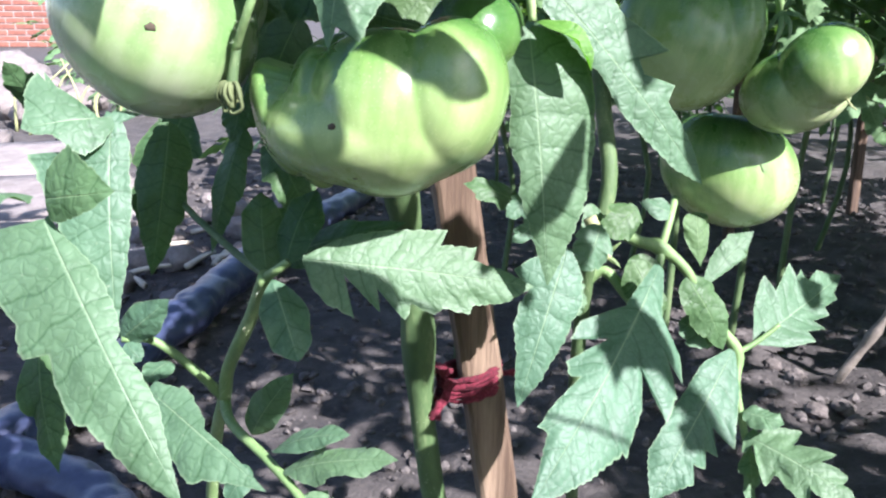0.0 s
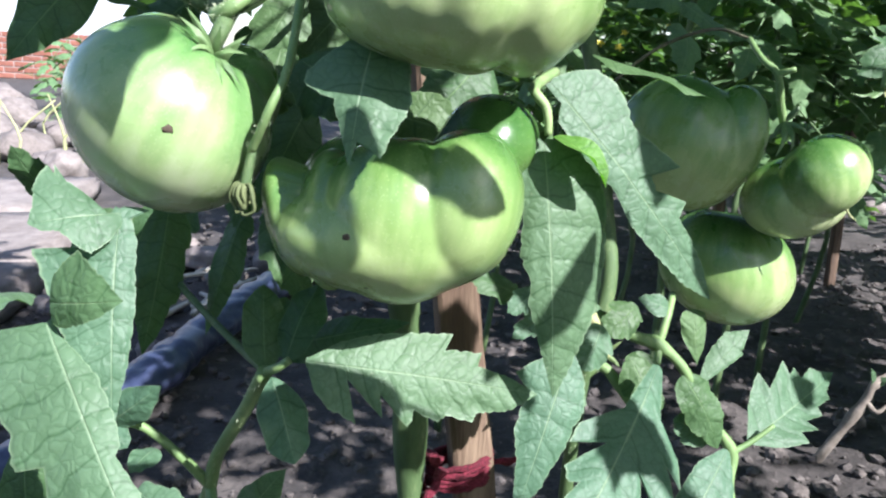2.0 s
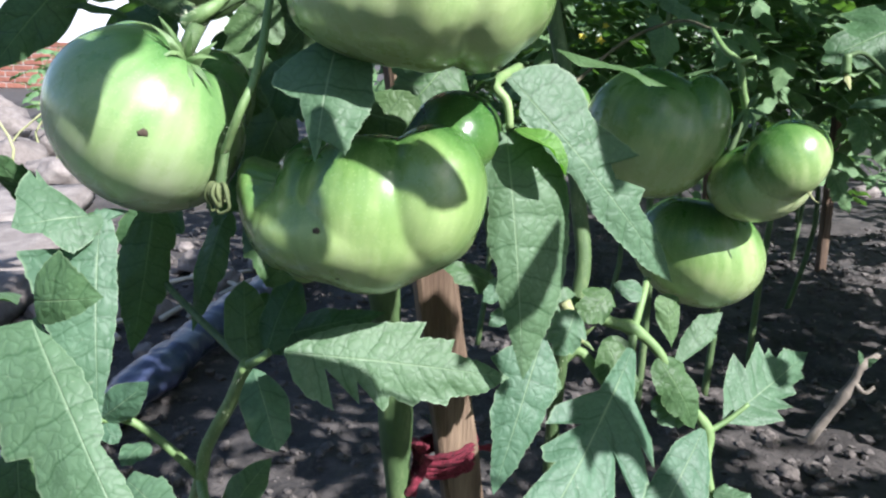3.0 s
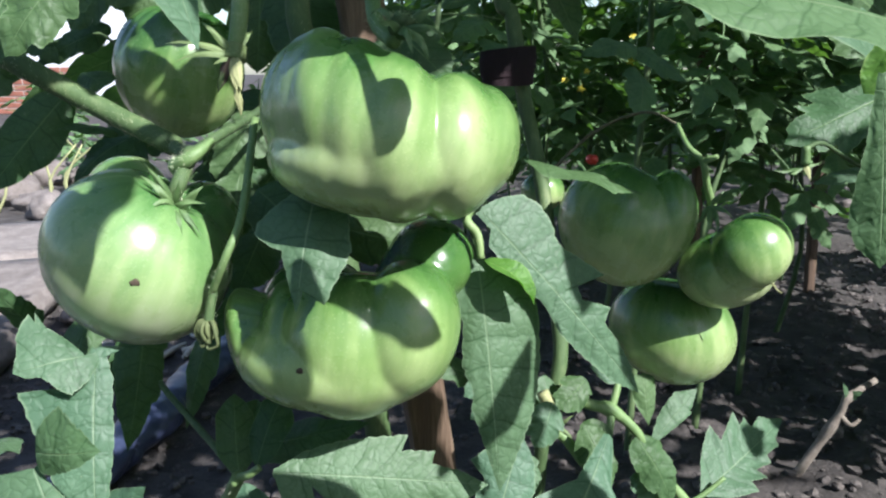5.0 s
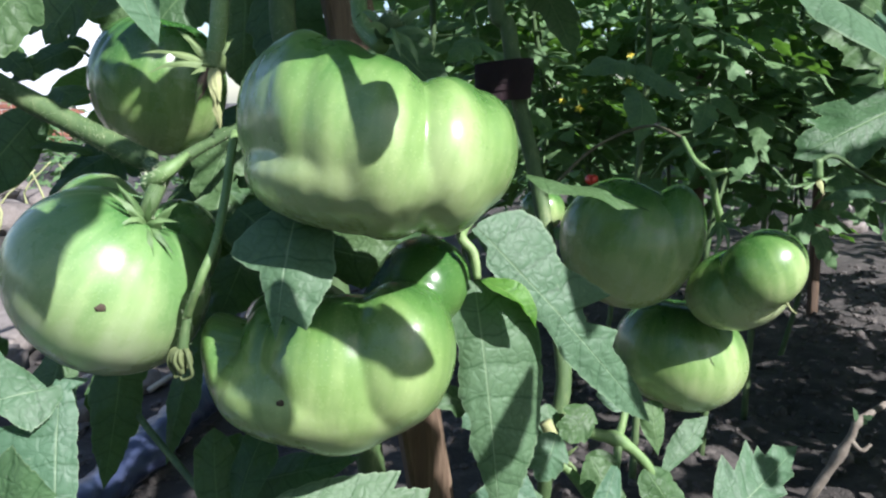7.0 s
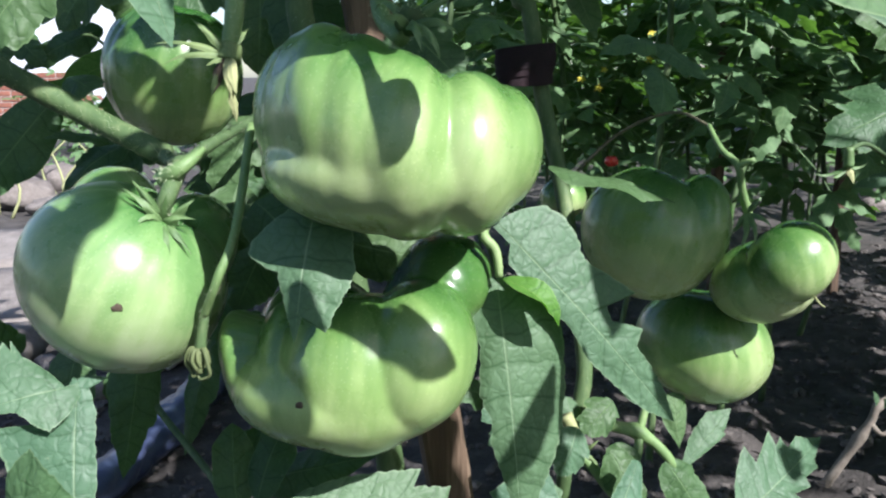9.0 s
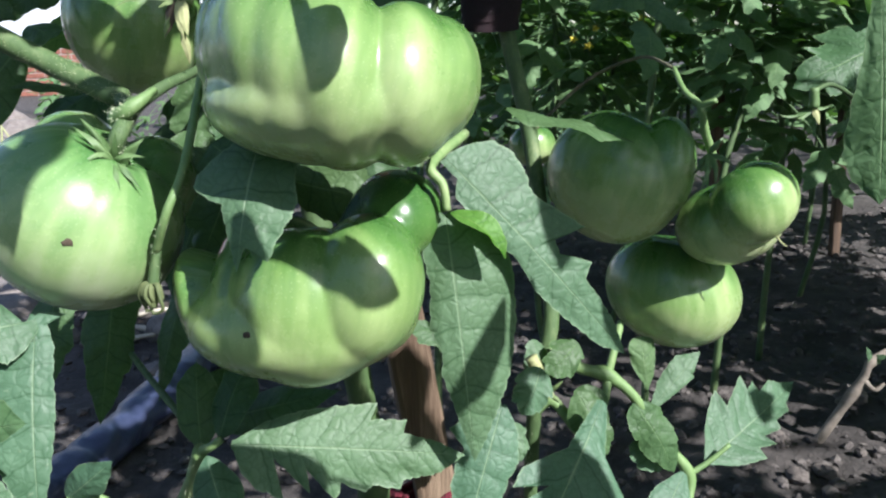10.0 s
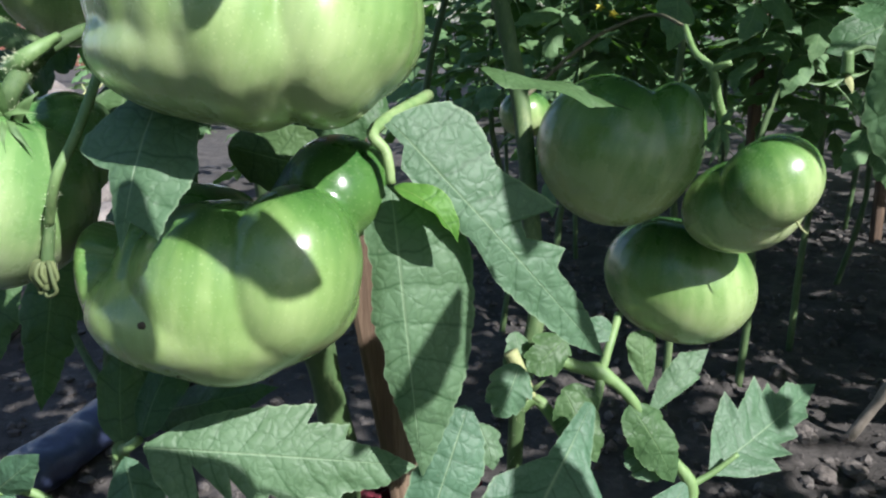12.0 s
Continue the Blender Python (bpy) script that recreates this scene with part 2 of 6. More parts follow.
def spline(points, steps=6):
    """Catmull-Rom curve through the points."""
    p = [Vector(q) for q in points]
    p = [p[0] * 2 - p[1]] + p + [p[-1] * 2 - p[-2]]
    out = []
    for i in range(1, len(p) - 2):
        for s in range(steps):
            t = s / steps
            a, b, c, d = p[i - 1:i + 3]
            out.append(0.5 * (2 * b + (c - a) * t + (2 * a - 5 * b + 4 * c - d) * t * t + (3 * b - a - 3 * c + d) * t ** 3))
    out.append(p[-2])
    return out


def tube(bm, points, r0, r1, sides=10, steps=6, wobble=0.06, knot=()):
    """A tapered, slightly uneven stem along a curve. knot: places (0 to 1) that swell."""
    c = spline(points, steps)
    rings = []
    up = Vector((0.3, -0.9, 0.2))
    for i, q in enumerate(c):
        way = (c[min(i + 1, len(c) - 1)] - c[max(i - 1, 0)]).normalized()
        e = way.cross(up)
        e = e.normalized() if e.length > 1e-4 else way.orthogonal().normalized()
        f = way.cross(e)
        s = i / (len(c) - 1)
        r = r0 + (r1 - r0) * s
        r *= 1 + sum(0.45 * math.exp(-((s - k) / 0.05) ** 2) for k in knot)
        ring = []
        for j in range(sides):
            a = 2 * math.pi * j / sides
            rr = r * (1 + wobble * noise.noise(q * 160 + Vector((math.cos(a), math.sin(a), 0))))
            ring.append(bm.verts.new(q + (e * math.cos(a) + f * math.sin(a)) * rr))
        rings.append(ring)
    for a, b in zip(rings, rings[1:]):
        for j in range(sides):
            bm.faces.new((a[j], a[(j + 1) % sides], b[(j + 1) % sides], b[j]))
    bm.faces.new(rings[0][::-1])
    bm.faces.new(rings[-1])
    return bm


def hairs(bm, points, r0, r1, count, length=0.0016):
    """Fine pale hairs that stand off a stem."""
    c = spline(points, 8)
    for _ in range(count):
        s = random.random()
        i = min(int(s * (len(c) - 1)), len(c) - 2)
        q = c[i].lerp(c[i + 1], random.random())
        way = (c[i + 1] - c[i]).normalized()
        out = way.orthogonal().normalized()
        out.rotate(Matrix.Rotation(random.uniform(0, 6.28), 3, way))
        r = r0 + (r1 - r0) * s
        side = way.cross(out) * 0.00009
        tip = q + out * (r + length * random.uniform(0.5, 1.2)) + way * random.uniform(-0.0005, 0.0005)
        root = q + out * r * 0.9
        bm.faces.new([bm.verts.new(v) for v in (root - side, root + side, tip)])
    return bm


def blade(bm, base, tip, width, face, teeth=6, cut=0.22, bend=0.08, fold=0.15, wave=0.045, heart=0.35, peak=0.36, nu=56, nv=6, seed=0, curl=0.0, notch=(), sharp=1.15, twist=0.0):
    """One leaflet: a midrib from base to tip that bulges towards face, side veins that lean forward, a toothed rim, a blade quilted
    between the veins. notch: deep cuts (side, place along the midrib, depth, width); twist: degrees by which the tip turns."""
    rng = random.Random(seed * 7 + 3)
    uvl = bm.loops.layers.uv.verify()
    base, tip = Vector(base), Vector(tip)
    ax = tip - base
    size = ax.length
    ax.normalize()
    n0 = Vector(face)
    n0 = (n0 - ax * n0.dot(ax)).normalized()
    s0 = ax.cross(n0)
    ph = [rng.uniform(0, 1), rng.uniform(0, 1)]
    sway = rng.uniform(-0.04, 0.04)
    deep_by = [[rng.uniform(0.55, 1.3) for _ in range(24)] for _ in range(2)]
    rise = sharp * peak / (1 - peak)
    top = peak ** rise * (1 - peak) ** sharp
    grid = []
    for i in range(nu + 1):
        u = i / nu
        turn = radians(twist) * u
        n = n0 * math.cos(turn) + s0 * math.sin(turn)
        s = s0 * math.cos(turn) - n0 * math.sin(turn)
        swell = math.sin(math.pi * u)
        mid = base + ax * size * u + n0 * size * (bend * swell - curl * u * u * u) + s0 * size * sway * swell
        env = max(u, 1e-5) ** rise * max(1 - u, 0) ** sharp / top
        row = []
        for j in range(-nv, nv + 1):
            v = j / nv
            side = 1 if v > 0 else 0
            w = abs(v)
            t = (u * teeth * (1.25 - 0.25 * u) + ph[side]) % 1.0
            saw = (t / 0.78) ** 1.1 if t < 0.78 else ((1 - t) / 0.22) ** 0.8
            tooth = 1 - cut * (1 - saw) * (0.45 + 0.55 * (1 - u)) * 1.15 * deep_by[side][int(u * teeth * (1.25 - 0.25 * u) + ph[side]) % 24]
            if cut > 0.15:
                tooth *= 1 - 0.07 * (1 - (u * teeth * 3.3 + ph[1 - side]) % 1.0)
            for where, at, deep, wide in notch:
                if where == side:
                    tooth *= 1 - deep * math.exp(-abs((u - at) / wide) ** 3)
            tooth *= 1 + 0.08 * math.sin(u * 17 + ph[1 - side] * 9) * (1 - u)
            reach = width / 2 * env * max(tooth, 0.06)
            lean = radians(-60 * heart + 60 * min(1, u * 1.4 + 0.3))
            way = s * math.cos(lean) * (1 if v >= 0 else -1) + ax * math.sin(lean)
            quilt = wave * width * (0.22 * math.sin(2 * math.pi * (u * 9 + 0.25)) * w * (1.2 - w) + 1.5 * noise.noise(Vector((u * 6, v * 2.5, seed))) * w)
            ripple = wave * width * 1.3 * math.sin(u * 13 + ph[side] * 12) * w * w
            q = mid + way * reach * w - n * fold * reach * w + n * (quilt + ripple) * min(1, env)
            row.append((bm.verts.new(q), (u * min(1.0, size / 0.085), 0.5 + v * 0.5)))
        grid.append(row)
    for a, b in zip(grid, grid[1:]):
        for j in range(2 * nv):
            four = (a[j], a[j + 1], b[j + 1], b[j])
            f = bm.faces.new([x[0] for x in four])
            for loop, x in zip(f.loops, four):
                loop[uvl].uv = x[1]
    return bm


def leaf(plant, base, tip, width, face, material=None, name="leaf", label="", **more):
    more.setdefault("seed", int(abs(base[0] * 9100 + tip[2] * 5300)))
    return part(name, blade(bmesh.new(), base, tip, width, face, **more), material or LEAF, plant, label)


def lobed_leaf(plant, base, tip, face, over, under, lean=(-35, 35), bend=0.05, fold=0.15, wave=0.035, curl=0.0, nu=132, nv=9, material=None, label=""):
    """A deeply lobed tomato leaflet. over and under: its two sides, each a run of lobe tips and notches (place along the midrib, reach of
    the blade along the side vein, as shares of the length). The blade swells between side veins and sags from the midrib."""
    seed = int(abs(base[0] * 9100 + tip[2] * 5300))
    bm = bmesh.new()
    uvl = bm.loops.layers.uv.verify()
    base, tip = Vector(base), Vector(tip)
    ax = tip - base
    size = ax.length
    ax.normalize()
    n = Vector(face)
    n = (n - ax * n.dot(ax)).normalized()
    s = ax.cross(n)
    sides = []
    for run in (under, over):
        us, ws = [0.0], [0.02]
        for u, w in run:
            us.append(max(u, us[-1] + 0.006))
            ws.append(w)
        sides.append((us + [1.0], ws + [0.0]))
    us = sorted({*[i / nu for i in range(nu + 1)], *[u for side in sides for u in side[0] if 0 < u < 1]})
    sway = 0.03 * noise.noise(Vector((seed, 0.3, 0)))
    grid = []
    for u in us:
        swell = math.sin(math.pi * u)
        mid = base + ax * size * u + n * size * (bend * swell - curl * u ** 3) + s * size * sway * swell
        turn = radians(lean[0] + (lean[1] - lean[0]) * min(1, u * 1.6))
        row = []
        for j in range(-nv, nv + 1):
            v = j / nv
            w, side = abs(v), 1 if v > 0 else 0
            reach = size * float(np.interp(u, *sides[side])) * (1 + 0.03 * noise.noise(Vector((u * 55, side * 7, seed))))
            crest = (u * size / 0.0052 + 0.37 * side + 0.8 * noise.noise(Vector((u * 9, side * 3, seed)))) % 1.0
            reach += min(0.0007, 0.08 * reach) * (math.sin(math.pi * crest) ** 0.7 - 0.6)
            way = s * math.cos(turn) * (1 if v >= 0 else -1) + ax * math.sin(turn)
            puff = 0.03 * min(reach, 0.012) * abs(math.sin(math.pi * VEINS * u * min(1.0, size / 0.085))) ** 0.7 * math.sin(math.pi * min(1, w * 0.95 + 0.03)) ** 0.7
            puff += 0.02 * min(reach, 0.012) * noise.noise(Vector((u * size * 260, v * reach * 200, seed))) * w
            roll = wave * size * (0.5 * noise.noise(Vector((u * 5, v * 2.2, seed))) * w + 0.25 * math.sin(u * 15 + side * 2 + seed) * w * w)
            q = mid + way * reach * w + n * (puff + roll * min(1, reach / size * 6) - fold * reach * w * (0.6 + 0.4 * w))
            row.append((bm.verts.new(q), (u * min(1.0, size / 0.085), 0.5 + v * 0.5)))
        grid.append(row)
    for a, b in zip(grid, grid[1:]):
        for j in range(2 * nv):
            four = (a[j], a[j + 1], b[j + 1], b[j])
            f = bm.faces.new([x[0] for x in four])
            for loop, x in zip(f.loops, four):
                loop[uvl].uv = x[1]
    return part("leaf", bm, material or LEAF, plant, label)


def stalk(plant, points, r0, r1, name="stalk", material=None, fuzz=0, **more):
    ob = part(name, tube(bmesh.new(), points, r0, r1, **more), material or STEM, plant)
    if fuzz:
        part("hairs", hairs(bmesh.new(), points, r0, r1, fuzz), HAIR, ob, smooth=False)["kind"] = "stuff"
    return ob


# ---- tomatoes ----
def fruit_mesh(radius, tall, grooves, dent=0.2, slant=0.0, bottom=0.06, nt=128, nf=64, run=1.9, lobes=(), dents=()):
    """A ribbed fruit round its own axis: grooves are (degrees round the axis, depth, width in degrees), lobes are round
    swellings (place in the fruit's axes, radius) that stand out of it with a soft crease between them."""
    bm = bmesh.new()
    uvl = bm.loops.layers.uv.verify()
    rows = []
    for i in range(nf + 1):
        f = math.pi * i / nf
        row = []
        for j in range(nt + 1):
            a = 2 * math.pi * j / nt
            deg = math.degrees(a)
            hold = 0.12 + 0.88 / (1 + math.exp((f - run) * 5))
            g = 1.0
            for at, deep, wide in grooves:
                d = (deg - at + 180) % 360 - 180
                g -= deep * (0.6 * math.exp(-(d / wide) ** 2) + 0.4 * math.exp(-abs(d / (wide * 0.35)))) * hold
            rho = math.sin(f) ** 0.86 * (1 + 0.06 * math.sin(f) ** 2)
            z = math.cos(f)
            z = math.copysign(abs(z) ** 0.92, z) * tall
            z -= dent * math.exp(-(rho / 0.3) ** 2) * (1 if f < 1.57 else 0) - bottom * math.exp(-(rho / 0.25) ** 2) * (1 if f > 1.57 else 0)
            z *= 1 - (1 - g) * (0.9 if f < 1.57 else 0.35)
            x, y = rho * g * math.cos(a), rho * g * math.sin(a)
            z *= 1 - slant * x
            bump = 0.012 * noise.noise(Vector((x, y, z)) * 2.3 + Vector((radius * 90, 0, 0)))
            q = Vector((x, y, z)) * radius * (1 + bump)
            size = q.length
            d = q / max(size, 1e-6)
            for c, r in lobes:
                k = d.dot(c)
                h = k * k - c.length_squared + r * r
                if k > 0 and h > 0:
                    far = k + math.sqrt(h)
                    soft = max(0.0, 0.0011 - abs(size - far)) / 0.0011
                    size = max(size, far) + soft * soft * 0.0011 / 4
            q = d * size
            for c, r, deep in dents:
                q -= d * deep * math.exp(-((q - c).length / r) ** 2)
            row.append(q)
        rows.append(row)
    top, low = bm.verts.new(rows[0][0]), bm.verts.new(rows[-1][0])
    vs = [[top] * nt] + [[bm.verts.new(r[j]) for j in range(nt)] for r in rows[1:-1]] + [[low] * nt]
    for i in range(nf):
        for j in range(nt):
            k = (j + 1) % nt
            quad = [(vs[i][j], j, i), (vs[i][k], j + 1, i), (vs[i + 1][k], j + 1, i + 1), (vs[i + 1][j], j, i + 1)]
            seen, poly = set(), []
            for q in quad:
                if q[0] not in seen:
                    seen.add(q[0])
                    poly.append(q)
            face = bm.faces.new([q[0] for q in poly][::-1])
            for loop, q in zip(face.loops, poly[::-1]):
                loop[uvl].uv = (q[1] / nt, q[2] / nf)
    return bm


def child(name, bm, material, parent, label="", smooth=True):
    """A part built in its thing's own axes."""
    ob = new(name, mesh_of(name, bm, material, smooth))
    ob.parent = parent
    return tagged(ob, label)


def finish_spots(ob, fruit, spots):
    """Small scabs that sit on the skin."""
    for place, size in spots:
        me = fruit.data
        want = (ob.matrix_basis.inverted() @ Vector(place)).normalized()
        best = max(me.vertices, key=lambda q: q.co.normalized().dot(want))
        bm = bmesh.new()
        bmesh.ops.create_icosphere(bm, subdivisions=2, radius=size)
        turn = best.normal.to_track_quat("Z", "Y").to_matrix()
        for q in bm.verts:
            w = Vector((q.co.x * (1.2 + 0.5 * noise.noise(q.co * 900)), q.co.y * (0.8 + 0.5 * noise.noise(q.co * 1100)), q.co.z * 0.25))
            q.co = best.co + turn @ w
        child("scab", bm, SPOT, fruit, "small dark brown scab")
    return ob


def tomato(at, radius, tall, grooves, lean=(0, 0), label="", sepals=6, stem=None, spots=(), seed=1, own_stem=True, skin=None, **more):
    """lean: degrees that the stem end tips towards the path and to its right."""
    rng = random.Random(seed)
    ob = thing("tomato", at, label, "tomato", "green tomatoes on the vine")
    ob.matrix_basis = Matrix.Translation(at) @ Euler((radians(lean[0]), radians(lean[1]), 0)).to_matrix().to_4x4()
    if "lobes" in more:
        back = ob.matrix_basis.inverted()
        more["lobes"] = [(back @ Vector(c), r) for c, r in more["lobes"]]
    if "dents" in more:
        more["dents"] = [(ob.matrix_basis.inverted() @ Vector(c), r, deep) for c, r, deep in more["dents"]]
    fruit = child("fruit", fruit_mesh(radius, tall, grooves, **more), skin or TOMATO, ob)
    dent = more.get("dent", 0.2)
    z0 = radius * (tall - dent) + 0.001
    if sepals:
        for k in range(sepals):
            a = 2 * math.pi * (k + rng.uniform(-0.2, 0.2)) / sepals
            out = Vector((math.cos(a), math.sin(a), 0))
            lift = rng.uniform(0.3, 1.3)
            bm = blade(bmesh.new(), Vector((0, 0, z0)) + out * radius * 0.03, Vector((0, 0, z0)) + out * radius * rng.uniform(0.4, 0.62) + Vector((0, 0, radius * lift * 0.42)), radius * 0.16, out.cross(Vector((0, 0, 1))).cross(out) + out * 0.2, teeth=1, cut=0, bend=rng.uniform(-0.1, 0.25), fold=0.5, wave=0.01, heart=0, nu=12, nv=2, seed=seed + k, curl=rng.uniform(-0.3, 0.3))
            child("sepal", bm, SEPAL, ob)
        if stem is None:
            stem = [(0, 0, z0 - radius * 0.1), (0, 0, z0 + radius * 0.25), (radius * 0.06, 0.0, z0 + radius * 0.5)]
        if not own_stem:
            return finish_spots(ob, fruit, spots)
        part_stem = child("fruit_stalk", tube(bmesh.new(), stem, radius * 0.06, radius * 0.055, steps=5), STEM, ob)
        child("hairs", hairs(bmesh.new(), stem, radius * 0.06, radius * 0.055, 120), HAIR, part_stem, smooth=False)["kind"] = "stuff"
    return finish_spots(ob, fruit, spots)


def lobed_mesh(at, lobes, stem, dimple=(0.011, 0.008), soft=46, ribs=(0, 0.0), nt=176, nf=104, tip=0.0):
    """A beefsteak fruit: the hull, seen from its core, of swollen segments (place, half sizes, roll), with soft creases where they
    meet, a dimple round the stem and faint ribs that run from stem to bottom."""
    at, stem = Vector(at), Vector(stem)
    pole = (stem - at).normalized()
    e = pole.cross(Vector((0.2, -1, 0.1))).normalized()
    turn = np.array(Matrix((e, pole.cross(e), pole)).transposed())
    f, a = np.meshgrid(np.linspace(0, math.pi, nf + 1), np.linspace(0, 2 * math.pi, nt, endpoint=False), indexing="ij")
    d = np.stack([np.sin(f) * np.cos(a), np.sin(f) * np.sin(a), np.cos(f)], -1) @ turn.T
    total = np.zeros(f.shape)
    for place, half, roll in lobes:
        back = np.array(Matrix.Rotation(radians(-roll), 3, "Y"))
        o = (back @ (np.array(at) - np.array(place))) / np.array(half)
        v = (d @ back.T) / np.array(half)
        aa, bb, cc = (v * v).sum(-1), v @ o, o @ o - 1
        inside = bb * bb - aa * cc
        reach = np.where(inside > 0, (-bb + np.sqrt(np.maximum(inside, 0))) / aa, 0)
        total += (np.maximum(reach, 0) * 25) ** soft
    r = total ** (1 / soft) / 25
    if ribs[0]:
        wave = np.cos(ribs[0] * a + 1.3 * np.sin(2 * a) + 0.6 * np.sin(5 * a + 1))
        r = r * (1 - ribs[1] * np.maximum(wave, -0.2) ** 3 * np.sin(f) ** 0.7 * (1.15 - 0.3 * f))
    wide, deep = dimple
    side = r * np.sin(f)
    fall = deep * np.exp(-(side / wide) ** 2) * (f < 1.5) + tip * np.exp(-(side / (wide * 0.9)) ** 2) * (f > 1.6)
    co = d * r[..., None] - d * fall[..., None]
    bm = bmesh.new()
    uvl = bm.loops.layers.uv.verify()
    rows = []
    for i in range(nf + 1):
        if i in (0, nf):
            rows.append([bm.verts.new(co[i, 0])] * nt)
        else:
            rows.append([bm.verts.new(q * (1 + 0.007 * noise.noise(Vector(q) * 55) + 0.0016 * noise.noise(Vector(q) * 240))) for q in co[i]])
    for i in range(nf):
        for j in range(nt):
            k = (j + 1) % nt
            poly = [(rows[i][j], j, i), (rows[i + 1][j], j, i + 1), (rows[i + 1][k], j + 1, i + 1), (rows[i][k], j + 1, i)]
            poly = [q for n, q in enumerate(poly) if q[0] not in [w[0] for w in poly[:n]]]
            face = bm.faces.new([q[0] for q in poly])
            for loop, q in zip(face.loops, poly):
                loop[uvl].uv = (q[1] / nt, q[2] / nf)
    return bm


def lobed_tomato(at, lobes, stem, label, skin=None, spots=(), **more):
    ob = thing("tomato", at, label, "tomato", "green tomatoes on the vine")
    fruit = child("fruit", lobed_mesh(at, lobes, stem, **more), skin or TOMATO, ob)
    return finish_spots(ob, fruit, spots)


lobed_tomato((-0.1000, 0.2930, 0.4620), [
    ((-0.1022, 0.2897, 0.4596), (0.0366, 0.0377, 0.0322), 41), ((-0.1152, 0.3180, 0.4799), (0.0160, 0.0219, 0.0160), 0), ((-0.0823, 0.3100, 0.4675), (0.0148, 0.0240, 0.0185), 0)],
    (-0.0865, 0.2900, 0.4830), "large smooth pale green unripe tomato hanging on the vine", TOMATO_PALE, [((-0.0923, 0.253, 0.4586), 0.0016)], dimple=(0.0105, 0.0085), ribs=(9, 0.008))
lobed_tomato((-0.0215, 0.2780, 0.4320), [
    ((-0.0580, 0.2835, 0.4262), (0.0091, 0.0199, 0.0221), -16), ((-0.0431, 0.2791, 0.4268), (0.0121, 0.0250, 0.0253), -1), ((-0.0188, 0.2714, 0.4301), (0.0291, 0.0304, 0.0299), 4),
    ((0.0006, 0.2676, 0.4354), (0.0212, 0.0261, 0.0268), 17), ((0.0120, 0.2928, 0.4556), (0.0179, 0.0232, 0.0168), -3), ((-0.0350, 0.3000, 0.4330), (0.0240, 0.0240, 0.0230), 0), ((-0.0220, 0.2750, 0.4240), (0.0415, 0.0330, 0.0212), 0)],
    (-0.0200, 0.2860, 0.4640), "large ribbed green beefsteak tomato with dark grooves", TOMATO_RIBBED, [((-0.0363, 0.24, 0.4281), 0.0012), ((-0.0289, 0.25, 0.4111), 0.0008)], dimple=(0.013, 0.012), soft=95, ribs=(11, 0.01), nt=224, nf=128)
lobed_tomato((-0.0010, 0.2630, 0.5080), [
    ((-0.0312, 0.2729, 0.5134), (0.0172, 0.0275, 0.0266), -6), ((-0.0218, 0.2629, 0.5136), (0.0168, 0.0327, 0.0310), -6), ((-0.0011, 0.2533, 0.5081), (0.0206, 0.0318, 0.0289), -7),
    ((0.0178, 0.2581, 0.5047), (0.0190, 0.0306, 0.0256), 3), ((0.0279, 0.2641, 0.5056), (0.0147, 0.0274, 0.0200), 6), ((-0.0050, 0.2780, 0.5090), (0.0330, 0.0240, 0.0260), 0), ((-0.0030, 0.2620, 0.5010), (0.0420, 0.0370, 0.0205), 0),
    ((-0.0262, 0.2675, 0.5137), (0.0180, 0.0304, 0.0292), -6), ((-0.0115, 0.2570, 0.5110), (0.0200, 0.0322, 0.0302), -6)],
    (0.0060, 0.2700, 0.5370), "large glossy ribbed green beefsteak tomato on the vine", None, dimple=(0.013, 0.009), soft=60, ribs=(12, 0.01), nt=224, nf=128)
lobed_tomato((-0.1060, 0.3764, 0.5310), [((-0.1060, 0.3764, 0.5310), (0.0300, 0.0300, 0.0325), -6)],
    (-0.0980, 0.3720, 0.5680), "ribbed green tomato hanging behind a thick stem", TOMATO_RIBBED, dimple=(0.01, 0.008), ribs=(8, 0.02))
lobed_tomato((0.1220, 0.4010, 0.4480), [((0.1183, 0.4005, 0.4485), (0.0354, 0.0329, 0.0331), 37), ((0.1393, 0.3965, 0.4530), (0.0172, 0.0250, 0.0270), 8)],
    (0.1330, 0.4050, 0.4800), "shaded dark green unripe tomato in a cluster", None, dimple=(0.01, 0.007), ribs=(7, 0.012))
lobed_tomato((0.1575, 0.4227, 0.3800), [((0.1575, 0.4227, 0.3800), (0.0381, 0.0330, 0.0311), 23)],
    (0.1560, 0.4260, 0.4130), "pale green unripe tomato hanging lowest in its cluster", None, dimple=(0.009, 0.004), ribs=(6, 0.01))
small = lobed_tomato((0.1760, 0.3810, 0.4320), [((0.1790, 0.3745, 0.4385), (0.0218, 0.0205, 0.0189), -40), ((0.1734, 0.3884, 0.4256), (0.0264, 0.0233, 0.0205), -14)],
    (0.1690, 0.3860, 0.4570), "small pale green two-lobed unripe tomato", None, dimple=(0.006, 0.003), soft=90)
part("style_remnant", tube(bmesh.new(), [(0.1868, 0.3655, 0.4255), (0.1890, 0.3635, 0.4215), (0.1915, 0.3625, 0.4195)], 0.0006, 0.0003, sides=6), DRY, small)
